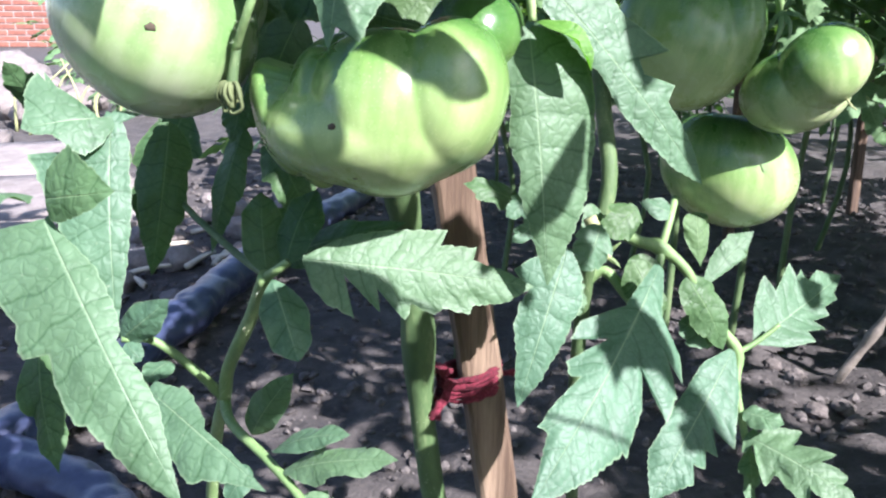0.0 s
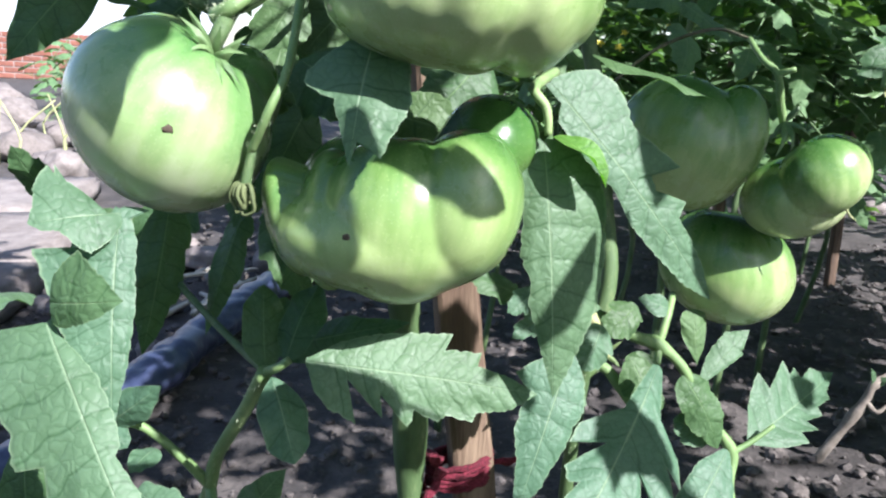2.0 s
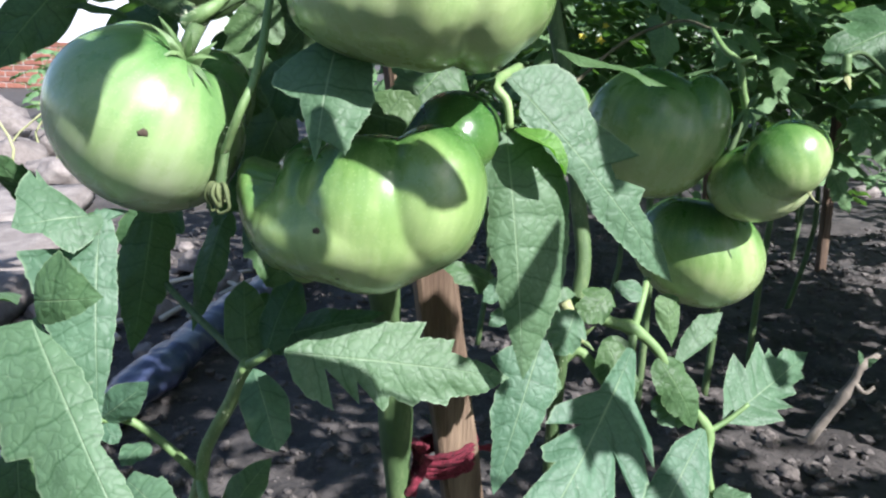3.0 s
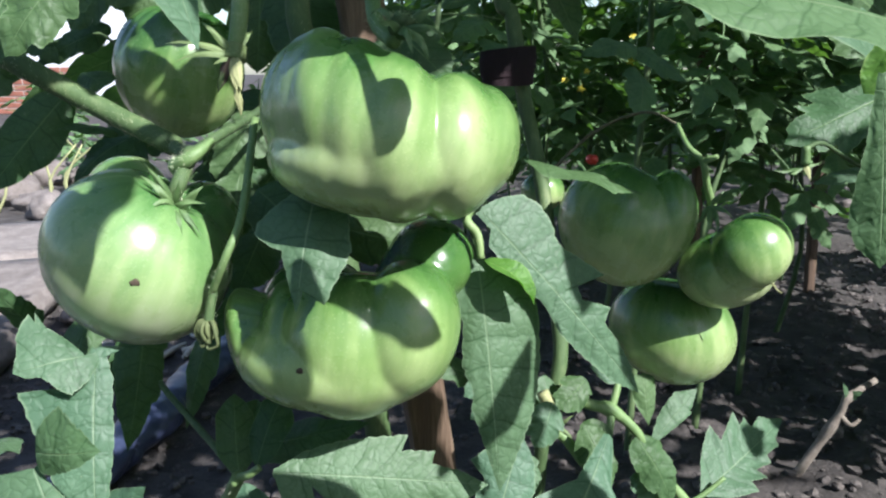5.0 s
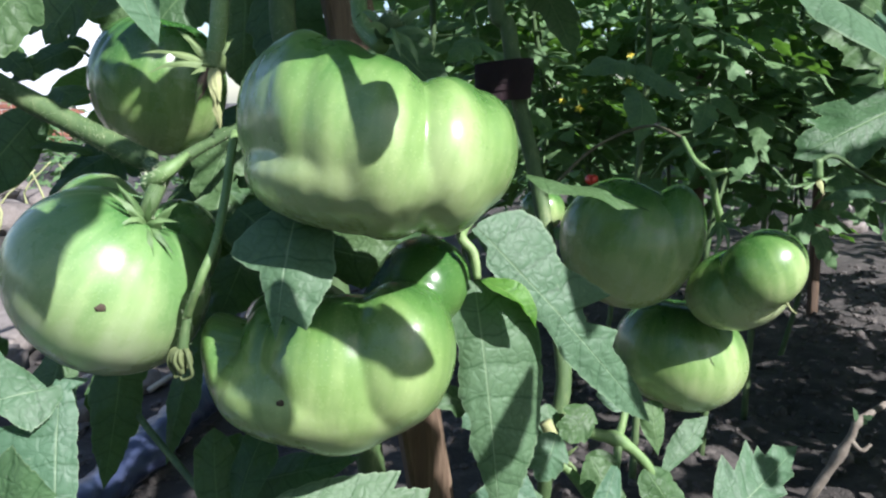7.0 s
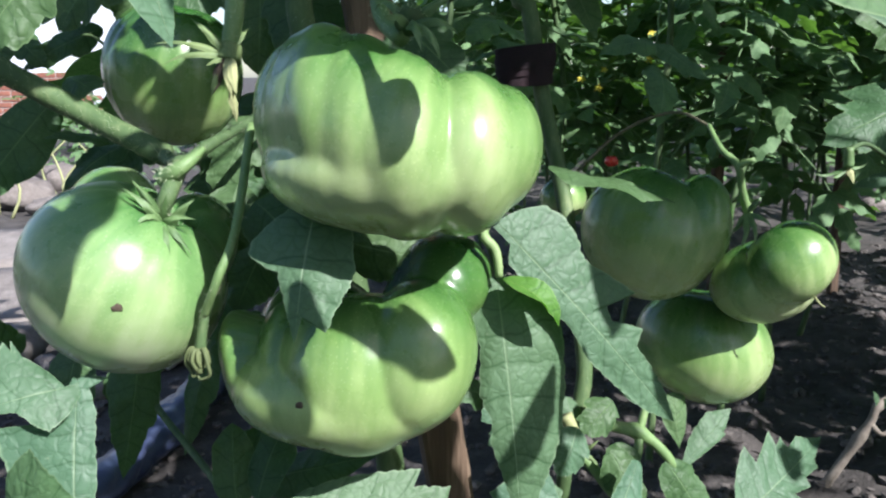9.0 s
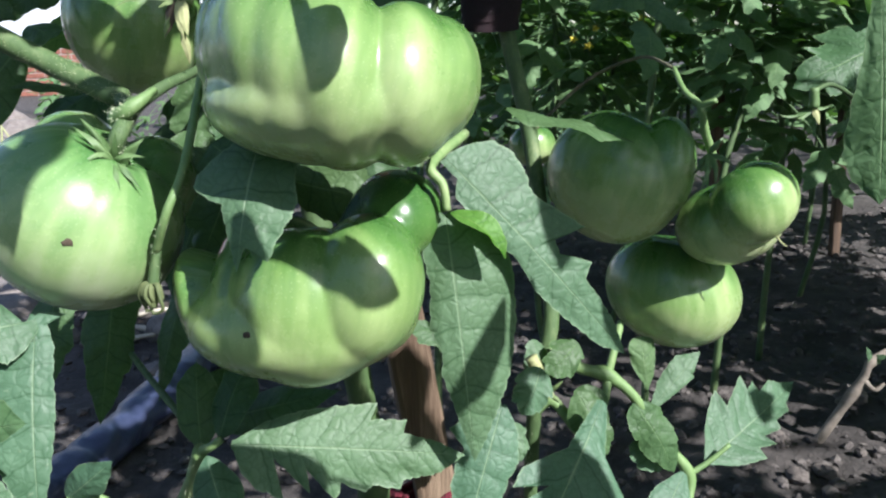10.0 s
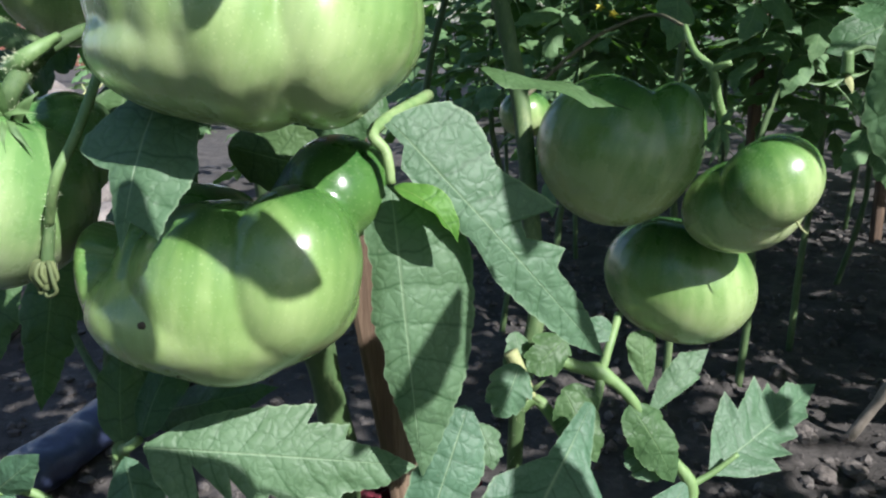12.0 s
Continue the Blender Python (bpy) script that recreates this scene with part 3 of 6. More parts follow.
for tip, wide in (((0.1488, 0.362, 0.4475), 0.005), ((0.1549, 0.36, 0.4502), 0.005), ((0.1641, 0.364, 0.4577), 0.0045), ((0.1475, 0.37, 0.4536), 0.0045), ((0.1618, 0.372, 0.4708), 0.004)):
    part("sepal", blade(bmesh.new(), (0.1557, 0.372, 0.4635), tip, wide, (0.1, -0.8, 0.5), teeth=1, cut=0, bend=0.2, fold=0.4, wave=0.01, heart=0, nu=14, nv=2), SEPAL, small)
tomato((0.081, 0.44, 0.4612), 0.012, 0.95, [(250, 0.04, 14)], (0, 0), "small young pale green tomato", sepals=0, seed=23, nt=48, nf=24)

# ---- the tomato plant with the big fruit ----
plant = thing("tomato_plant", (0.0, 0.42, 0.0), "leafy tomato plant heavy with large green fruit", "plant", "tomato plants")
FRONT = (0.05, -0.8, 0.6)
UP = (0.1, -0.45, 0.9)
# stems
stalk(plant, [(0.005, 0.425, -0.02), (0.006, 0.42, 0.1), (-0.0065, 0.405, 0.1903), (-0.0126, 0.4, 0.2533), (-0.0143, 0.398, 0.3026), (-0.0188, 0.39, 0.3564), (-0.026, 0.37, 0.4102), (-0.0366, 0.375, 0.482), (-0.0469, 0.38, 0.5396), (-0.0467, 0.39, 0.6106), (-0.01, 0.43, 0.95), (0.0, 0.44, 1.3)], 0.0078, 0.0056, "main_stem", STEM_DARK, fuzz=900, knot=(0.34, 0.5))
stalk(plant, [(-0.2399, 0.36, 0.568), (-0.1959, 0.345, 0.5503), (-0.1564, 0.335, 0.5303), (-0.1268, 0.332, 0.5143), (-0.0941, 0.32, 0.4995)], 0.0052, 0.0044, "side_stem", STEM_DARK, fuzz=900)
stalk(plant, [(-0.095, 0.32, 0.4997), (-0.0826, 0.3, 0.4982), (-0.0741, 0.31, 0.5044), (-0.0641, 0.34, 0.5121), (-0.0459, 0.37, 0.5291)], 0.003, 0.0014, "side_stem", STEM_DARK, fuzz=200, knot=(0.25,))
stalk(plant, [(-0.0826, 0.3, 0.4982), (-0.083, 0.285, 0.4898), (-0.0859, 0.285, 0.4826), (-0.086, 0.287, 0.4758)], 0.0032, 0.0026, "fruit_stalk", STEM_DARK, fuzz=220)
stalk(plant, [(-0.0586, 0.31, 0.5112), (-0.0575, 0.272, 0.4798), (-0.0618, 0.262, 0.4659), (-0.0696, 0.268, 0.4502)], 0.0016, 0.0014, "fruit_stalk", STEM, fuzz=80)
dead = stalk(plant, [(-0.069, 0.268, 0.4513), (-0.0707, 0.267, 0.4423), (-0.0714, 0.267, 0.437)], 0.0015, 0.0022, "withered_flower", STEM_DARK, fuzz=60)
curl_rng = random.Random(4)
for k in range(8):
    a = 0.785 * k + curl_rng.uniform(0, 0.6)
    c, d, g = math.cos(a), math.sin(a) * 0.8, curl_rng.uniform(0.5, 0.9)
    foot = Vector((-0.0714, 0.267, 0.4392))
    curl = [foot, foot + Vector((0.0035 * c, 0.0035 * d - 0.002, 0.001)) * g, foot + Vector((0.0055 * c, 0.0055 * d - 0.003, -0.004)) * g, foot + Vector((0.0045 * c + 0.001, 0.0045 * d - 0.003, -0.0085)) * g, foot + Vector((0.0016 * c - 0.001, 0.0016 * d - 0.003, -0.0105)) * g, foot + Vector((-0.001 * c, -0.001 * d - 0.003, -0.0075)) * g]
    part("sepal", tube(bmesh.new(), curl, 0.0009, 0.0004, sides=6, steps=4), SEPAL_OLD, dead)
part("ovary", tube(bmesh.new(), [(-0.0714, 0.266, 0.4392), (-0.0713, 0.265, 0.4352), (-0.0711, 0.2645, 0.4318)], 0.0027, 0.0012, sides=8, steps=4), SEPAL_OLD, dead)
stalk(plant, [(-0.0106, 0.31, 0.5662), (-0.008, 0.29, 0.5483), (-0.0009, 0.275, 0.5399)], 0.0032, 0.0028, "fruit_stalk", STEM, fuzz=120)
stalk(plant, [(-0.0672, 0.34, 0.5689), (-0.0657, 0.326, 0.5523), (-0.0678, 0.324, 0.5392)], 0.0036, 0.0034, "fruit_stalk", STEM, fuzz=420)
stalk(plant, [(-0.07, 0.29, 0.3634), (-0.0821, 0.31, 0.3381), (-0.1013, 0.335, 0.3022), (-0.1079, 0.345, 0.2805), (-0.1236, 0.37, 0.235), (-0.1475, 0.41, 0.1294)], 0.003, 0.0034, "side_stem", STEM, fuzz=160)
stalk(plant, [(-0.1079, 0.345, 0.2805), (-0.1173, 0.338, 0.2978), (-0.1346, 0.335, 0.3152), (-0.1481, 0.33, 0.3188)], 0.0026, 0.0016, "leaf_stalk", STEM, fuzz=60)
stalk(plant, [(-0.1079, 0.345, 0.2805), (-0.1008, 0.33, 0.275), (-0.0807, 0.31, 0.2691), (-0.0621, 0.29, 0.2621), (-0.0537, 0.28, 0.2524)], 0.0028, 0.0016, "leaf_stalk", STEM, fuzz=60)
stalk(plant, [(-0.0689, 0.29, 0.3629), (-0.0916, 0.33, 0.3597), (-0.1233, 0.37, 0.3682), (-0.1401, 0.39, 0.3774)], 0.0018, 0.0016, "leaf_stalk", STEM_DARK)
stalk(plant, [(-0.0689, 0.29, 0.3634), (-0.064, 0.284, 0.3677), (-0.0593, 0.283, 0.3713)], 0.002, 0.0016, "leaf_stalk", STEM)
stalk(plant, [(0.0394, 0.33, 0.4808), (0.0258, 0.285, 0.4753), (0.0295, 0.279, 0.469), (0.0308, 0.278, 0.4598)], 0.0022, 0.0014, "leaf_stalk", STEM, fuzz=50)
calyx = stalk(plant, [(-0.0855, 0.285, 0.4811), (-0.0861, 0.288, 0.4752)], 0.0042, 0.005, "calyx", STEM_DARK, fuzz=120)
for tip, wide, curl in (((-0.0945, 0.279, 0.4962), 0.0062, -0.25), ((-0.0912, 0.272, 0.4935), 0.006, 0.2), ((-0.0885, 0.266, 0.4842), 0.0052, 0.35), ((-0.0752, 0.275, 0.4842), 0.006, 0.3), ((-0.0722, 0.284, 0.487), 0.0062, -0.2), ((-0.0745, 0.27, 0.476), 0.0056, 0.35), ((-0.0785, 0.265, 0.4728), 0.0052, 0.3), ((-0.078, 0.279, 0.492), 0.005, -0.3), ((-0.0965, 0.283, 0.488), 0.0055, 0.25)):
    leaf(calyx, (-0.0852, 0.284, 0.4774), tip, wide, (0.1, -0.7, 0.6), SEPAL, "sepal", teeth=1, cut=0, bend=0.28, fold=0.7, heart=0, nu=18, nv=2, curl=curl)
stalk(plant, [(-0.0864, 0.292, 0.4941), (-0.0804, 0.288, 0.4973), (-0.0761, 0.29, 0.5004), (-0.0732, 0.297, 0.5036)], 0.0036, 0.0016, "stem_joint", STEM, fuzz=160)
crown_calyx = stalk(plant, [(0.0021, 0.2760, 0.5476), (0.0018, 0.2720, 0.5447)], 0.0042, 0.0052, "calyx", STEM_DARK, fuzz=140)
for tip, wide, curl in (((-0.0075, 0.2620, 0.5428), 0.006, -0.3), ((0.0055, 0.2580, 0.5373), 0.0062, 0.15), ((0.0112, 0.2620, 0.5337), 0.006, 0.1), ((0.0158, 0.2750, 0.5509), 0.006, -0.2), ((-0.0100, 0.2800, 0.5525), 0.005, 0.3), ((0.0180, 0.2700, 0.5418), 0.0052, 0.2)):
    leaf(crown_calyx, (0.0018, 0.2720, 0.5447), tip, wide, (0.1, -0.7, 0.6), SEPAL, "sepal", teeth=1, cut=0, bend=0.25, fold=0.6, heart=0, nu=18, nv=2, curl=curl)
# the withered flower over the fruit behind
star = stalk(plant, [(-0.0673, 0.324, 0.5409), (-0.0685, 0.322, 0.5347)], 0.0042, 0.005, "flower_base", SEPAL_PALE, fuzz=160)
for tip, wide in (((-0.0948, 0.318, 0.5426), 0.004), ((-0.0913, 0.314, 0.5345), 0.0045), ((-0.0804, 0.32, 0.551), 0.0045), ((-0.0801, 0.33, 0.5502), 0.004), ((-0.0752, 0.318, 0.5215), 0.0049), ((-0.061, 0.33, 0.5484), 0.004), ((-0.0753, 0.316, 0.5334), 0.0035)):
    leaf(star, (-0.0675, 0.32, 0.5368), tip, wide, (0.1, -0.8, 0.5), SEPAL_PALE, "sepal", teeth=1, cut=0, bend=0.1, fold=0.4, heart=0, nu=14, nv=2, curl=0.1)
leaf(star, (-0.0676, 0.318, 0.5357), (-0.066, 0.314, 0.5217), 0.0042, (0.1, -0.9, 0.2), DRY, "petal", "withered pale yellow petals", teeth=1, cut=0.05, fold=0.4)
leaf(star, (-0.0658, 0.318, 0.5357), (-0.0642, 0.314, 0.5222), 0.0044, (0.4, -0.9, 0.2), DRY, "petal", teeth=1, cut=0.05, fold=0.4)
leaf(star, (-0.0665, 0.315, 0.5239), (-0.0658, 0.318, 0.5118), 0.0034, (0.4, -0.9, 0.2), DRY, "petal", teeth=1, cut=0.05, fold=0.4)
leaf(star, (-0.0691, 0.318, 0.5357), (-0.0752, 0.32, 0.5215), 0.0059, (-0.4, -0.9, 0.2), SPOT, "petal", "shrivelled brown petal", teeth=1, cut=0.05, fold=0.4)
# leaves in front
# leaf below the ribbed fruit
lobed_leaf(plant, (-0.0510, 0.2680, 0.3772), (0.0352, 0.2830, 0.3612), (0.24, -0.85, 0.47), ((0.00, 0.027), (0.02, 0.116), (0.06, 0.178), (0.15, 0.233), (0.15, 0.050), (0.25, 0.202), (0.27, 0.099), (0.33, 0.242), (0.38, 0.162), (0.45, 0.212), (0.49, 0.177), (0.58, 0.205), (0.62, 0.160), (0.80, 0.115)), ((0.01, 0.020), (0.10, 0.105), (0.21, 0.163), (0.30, 0.193), (0.46, 0.240), (0.48, 0.155), (0.61, 0.174), (0.65, 0.100), (0.81, 0.071)), lean=(15, 42), bend=0.03, fold=0.12)
# long leaf hanging before the stem
lobed_leaf(plant, (0.0301, 0.2830, 0.4575), (0.0381, 0.2680, 0.3666), (0.12, -0.98, 0.17), ((0.02, 0.085), (0.10, 0.119), (0.27, 0.090), (0.42, 0.112), (0.51, 0.080), (0.58, 0.098), (0.68, 0.074), (0.82, 0.042)), ((0.09, 0.150), (0.18, 0.228), (0.27, 0.248), (0.42, 0.241), (0.57, 0.207), (0.73, 0.138), (0.88, 0.066)), lean=(-30, 30), bend=0.05, fold=0.25, wave=0.03)
# the lobed leaf beside it
lobed_leaf(plant, (0.0306, 0.2820, 0.4778), (0.0965, 0.2830, 0.4013), (0.30, -0.92, 0.25), ((0.08, 0.020), (0.12, 0.070), (0.21, 0.081), (0.32, 0.076), (0.40, 0.072), (0.50, 0.117), (0.62, 0.119), (0.81, 0.083)), ((0.04, 0.109), (0.09, 0.183), (0.15, 0.201), (0.21, 0.185), (0.27, 0.151), (0.32, 0.173), (0.43, 0.245), (0.43, 0.102), (0.49, 0.078), (0.54, 0.170), (0.60, 0.098), (0.67, 0.099), (0.82, 0.072)), lean=(-10, 45), bend=0.05, fold=0.1, wave=0.03)
lobed_leaf(plant, (0.0524, 0.3120, 0.3679), (0.0305, 0.2850, 0.3079), (0.09, -0.92, 0.38), ((0.22, 0.265), (0.30, 0.141), (0.36, 0.175), (0.47, 0.179), (0.62, 0.130), (0.87, 0.059)), ((0.16, 0.148), (0.29, 0.198), (0.36, 0.171), (0.47, 0.172), (0.54, 0.157), (0.72, 0.119)), lean=(-20, 40))
# the broad near leaf and those beside it
lobed_leaf(plant, (-0.1200, 0.2260, 0.4033), (-0.0711, 0.1820, 0.3348), (0.06, -0.82, 0.57), ((0.00, 0.057), (0.02, 0.210), (0.11, 0.276), (0.27, 0.211), (0.33, 0.242), (0.35, 0.237), (0.38, 0.160), (0.43, 0.184), (0.49, 0.197), (0.55, 0.197), (0.58, 0.171), (0.70, 0.137), (0.79, 0.109), (0.94, 0.036)), ((0.06, 0.023), (0.24, 0.074), (0.36, 0.075), (0.44, 0.064), (0.47, 0.039), (0.58, 0.067), (0.67, 0.076), (0.78, 0.049), (0.92, 0.017)), lean=(-30, 35), bend=0.05, fold=0.3, wave=0.03)
lobed_leaf(plant, (-0.1101, 0.2620, 0.3280), (-0.0592, 0.2250, 0.3091), (-0.13, -0.59, 0.80), ((0.37, 0.167), (0.53, 0.240), (0.62, 0.170), (0.85, 0.063)), ((0.01, 0.061), (0.16, 0.113), (0.16, 0.142), (0.26, 0.126), (0.43, 0.072), (0.48, 0.034), (0.68, 0.037), (0.87, 0.017)), lean=(-20, 30), bend=0.05, fold=0.15)
lobed_leaf(plant, (-0.1114, 0.2660, 0.4286), (-0.1358, 0.2500, 0.4270), (0.39, -0.66, 0.64), ((0.19, 0.010), (0.31, 0.269), (0.41, 0.501), (0.42, 0.745), (0.45, 0.626), (0.45, 0.775), (0.74, 0.310)), ((0.21, 0.295), (0.37, 0.448), (0.63, 0.165), (0.83, 0.107)), lean=(-20, 30), bend=0.06, fold=0.1, wave=0.05)
lobed_leaf(plant, (-0.1129, 0.2660, 0.4301), (-0.1069, 0.2350, 0.3603), (0.25, -0.88, 0.41), ((0.20, 0.112), (0.23, 0.338), (0.29, 0.296), (0.37, 0.251), (0.56, 0.179), (0.76, 0.091)), ((0.06, 0.142), (0.06, 0.055), (0.17, 0.081), (0.28, 0.079), (0.41, 0.088), (0.65, 0.070), (0.81, 0.034)), lean=(-30, 30), bend=0.05, fold=0.15)
lobed_leaf(plant, (-0.1176, 0.2240, 0.4101), (-0.0934, 0.2160, 0.4141), (-0.33, -0.93, 0.15), ((0.12, 0.276), (0.24, 0.276), (0.59, 0.195), (0.84, 0.083)), ((0.18, 0.334), (0.38, 0.575), (0.52, 0.418), (0.75, 0.209)), lean=(-30, 30), bend=0.1, fold=0.15, material=LEAF_PALE)
# dark leaf hanging over the ribbed fruit
lobed_leaf(plant, (-0.0289, 0.2620, 0.4896), (-0.0339, 0.2360, 0.4515), (-0.07, -0.82, 0.57), ((0.16, 0.239), (0.31, 0.403), (0.37, 0.412), (0.43, 0.305), (0.48, 0.185), (0.73, 0.096)), ((0.20, 0.265), (0.44, 0.335), (0.66, 0.274), (0.80, 0.223), (0.81, 0.037)), lean=(-35, 30), bend=0.06, fold=0.2)
leaf(plant, (0.0318, 0.276, 0.4595), (0.0505, 0.27, 0.4435), 0.0125, (0.75, -0.6, 0.5), LEAF_THIN, label="bright thin shoulder of the leaf, folded over", teeth=1, cut=0.05, bend=0.18, fold=-0.4, peak=0.4)
leaf(plant, (0.0582, 0.35, 0.4885), (0.1166, 0.355, 0.4713), 0.028, (0.0, -0.2, 1.0), LEAF_SHADED, teeth=4, cut=0.2, bend=0.03, fold=0.1)
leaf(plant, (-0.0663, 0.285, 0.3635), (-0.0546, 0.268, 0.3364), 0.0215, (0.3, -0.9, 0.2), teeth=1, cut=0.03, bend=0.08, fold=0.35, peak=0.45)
leaf(plant, (-0.07, 0.292, 0.3627), (-0.0743, 0.31, 0.3926), 0.021, (0.2, -0.9, 0.4), LEAF_SHADED, teeth=1, cut=0.05, bend=0.05, fold=0.2, peak=0.45)
leaf(plant, (-0.062, 0.29, 0.3676), (-0.0516, 0.31, 0.3938), 0.021, (-0.2, -0.8, 0.6), LEAF_SHADED, teeth=1, cut=0.05, bend=0.05, fold=0.2, peak=0.45)
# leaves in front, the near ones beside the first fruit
leaf(plant, (-0.151, 0.27, 0.3519), (-0.1417, 0.25, 0.2995), 0.0265, (-0.2, -0.9, 0.3), LEAF_SHADED, teeth=3, cut=0.3, bend=0.06, fold=0.2)
leaf(plant, (-0.1316, 0.24, 0.4076), (-0.1329, 0.21, 0.4097), 0.0164, (0.1, -0.7, 0.7), teeth=3, cut=0.2)
leaf(plant, (-0.1481, 0.33, 0.3188), (-0.1221, 0.325, 0.3402), 0.0191, (0.4, -0.8, 0.4), teeth=2, cut=0.1, fold=0.3)
leaf(plant, (-0.1457, 0.33, 0.3174), (-0.1381, 0.325, 0.3098), 0.0102, FRONT, teeth=1, cut=0.05)
leaf(plant, (-0.1271, 0.33, 0.3074), (-0.1318, 0.31, 0.306), 0.0136, FRONT, teeth=1, cut=0.05)
leaf(plant, (-0.0885, 0.318, 0.276), (-0.0644, 0.305, 0.3139), 0.0192, (0.15, -0.9, 0.4), teeth=1, cut=0.05, fold=0.2, peak=0.42)
leaf(plant, (-0.0767, 0.305, 0.2751), (-0.039, 0.29, 0.2924), 0.0163, UP, teeth=2, cut=0.12, fold=0.15, peak=0.5)
leaf(plant, (-0.071, 0.3, 0.2682), (-0.0183, 0.282, 0.2853), 0.0237, UP, teeth=3, cut=0.3, fold=0.15, peak=0.45)
leaf(plant, (-0.0621, 0.29, 0.2621), (-0.0337, 0.27, 0.2461), 0.0327, UP, teeth=4, cut=0.3)
leaf(plant, (-0.0901, 0.315, 0.2615), (-0.1006, 0.31, 0.2452), 0.0144, FRONT, teeth=2, cut=0.15)
# leaves behind the first fruit, shade put into their darker colour
leaf(plant, (-0.135, 0.385, 0.4112), (-0.1468, 0.37, 0.3353), 0.0306, (0.3, -0.9, 0.2), LEAF_SHADED, teeth=3, cut=0.2, fold=0.2)
leaf(plant, (-0.1002, 0.39, 0.4077), (-0.1154, 0.37, 0.3472), 0.0218, (-0.3, -0.9, 0.2), LEAF_SHADED, teeth=3, cut=0.2, fold=0.3)
leaf(plant, (-0.1462, 0.36, 0.5298), (-0.1319, 0.35, 0.5239), 0.0205, (0.1, -0.6, 0.7), LEAF_SHADED, teeth=1, cut=0.05, peak=0.5)
leaf(plant, (-0.1629, 0.38, 0.5196), (-0.1961, 0.36, 0.4741), 0.0312, (0.3, -0.8, 0.3), LEAF_SHADED, teeth=2, cut=0.12, bend=0.1)
leaf(plant, (-0.1396, 0.38, 0.5003), (-0.1652, 0.37, 0.5032), 0.0113, (0.0, -0.5, 0.9), LEAF_SHADED, teeth=2, cut=0.1)
leaf(plant, (-0.1366, 0.39, 0.4984), (-0.1642, 0.38, 0.4745), 0.0204, (0.0, -0.7, 0.6), LEAF_SHADED, teeth=3, cut=0.2)
leaf(plant, (-0.1354, 0.36, 0.5748), (-0.1662, 0.35, 0.5501), 0.0323, (0.2, -0.6, 0.6), LEAF_SHADED, teeth=4, cut=0.2)
leaf(plant, (-0.2202, 0.4, 0.5213), (-0.1801, 0.39, 0.5518), 0.0358, (0.2, -0.8, 0.3), LEAF_SHADED, teeth=4, cut=0.2)
leaf(plant, (-0.155, 0.31, 0.4236), (-0.1654, 0.3, 0.4453), 0.0192, (-0.2, -0.8, 0.3), LEAF_SHADED, teeth=3, cut=0.25)
leaf(plant, (-0.0614, 0.32, 0.4811), (-0.0387, 0.3, 0.4619), 0.036, (0.0, -0.8, 0.3), LEAF_SHADED, teeth=3, cut=0.2)
leaf(plant, (-0.0722, 0.34, 0.4856), (-0.076, 0.33, 0.4577), 0.0306, (0.0, -0.9, 0.1), LEAF_SHADED, teeth=3, cut=0.2)
leaf(plant, (-0.0638, 0.43, 0.581), (-0.0403, 0.42, 0.5241), 0.0544, (0.0, -0.9, 0.2), LEAF_SHADED, teeth=3, cut=0.2)
leaf(plant, (-0.077, 0.44, 0.5877), (-0.08, 0.43, 0.5293), 0.048, (0.1, -0.9, 0.2), LEAF_SHADED, teeth=3, cut=0.2)
leaf(plant, (-0.0946, 0.44, 0.5901), (-0.1292, 0.43, 0.5515), 0.048, (0.0, -0.8, 0.3), LEAF_SHADED, teeth=4, cut=0.25)
leaf(plant, (-0.1379, 0.42, 0.5888), (-0.1702, 0.41, 0.5508), 0.0384, (0.0, -0.8, 0.3), LEAF_SHADED, teeth=4, cut=0.25)
leaf(plant, (-0.0352, 0.43, 0.5212), (-0.0768, 0.42, 0.4823), 0.0544, (0.0, -0.9, 0.2), LEAF_SHADED, teeth=3, cut=0.2)
leaf(plant, (-0.0773, 0.43, 0.5205), (-0.0921, 0.42, 0.47), 0.048, (0.0, -0.9, 0.2), LEAF_SHADED, teeth=3, cut=0.2)
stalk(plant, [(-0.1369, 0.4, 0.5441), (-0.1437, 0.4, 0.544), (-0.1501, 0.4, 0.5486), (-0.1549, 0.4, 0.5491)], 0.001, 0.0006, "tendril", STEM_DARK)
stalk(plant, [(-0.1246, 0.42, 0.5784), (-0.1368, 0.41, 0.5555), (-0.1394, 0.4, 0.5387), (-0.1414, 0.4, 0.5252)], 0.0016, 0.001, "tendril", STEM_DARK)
leaf(plant, (-0.0356, 0.335, 0.4633), (0.0161, 0.335, 0.4511), 0.031, (0.0, -0.9, 0.2), LEAF_SHADED, teeth=3, cut=0.2)

leaf(plant, (-0.1229, 0.3, 0.5663), (-0.1447, 0.29, 0.5353), 0.0298, (0.1, -0.8, 0.4), LEAF_SHADED, teeth=3, cut=0.25)
leaf(plant, (-0.1498, 0.31, 0.5632), (-0.1585, 0.3, 0.5285), 0.0252, (0.1, -0.8, 0.4), LEAF_SHADED, teeth=3, cut=0.25)
leaf(plant, (-0.1097, 0.37, 0.5744), (-0.1208, 0.365, 0.5498), 0.0312, (0.1, -0.8, 0.4), LEAF_SHADED, teeth=3, cut=0.25)
leaf(plant, (-0.0715, 0.38, 0.5105), (-0.0893, 0.37, 0.4739), 0.0312, (0.1, -0.8, 0.4), LEAF_SHADED, teeth=3, cut=0.25)
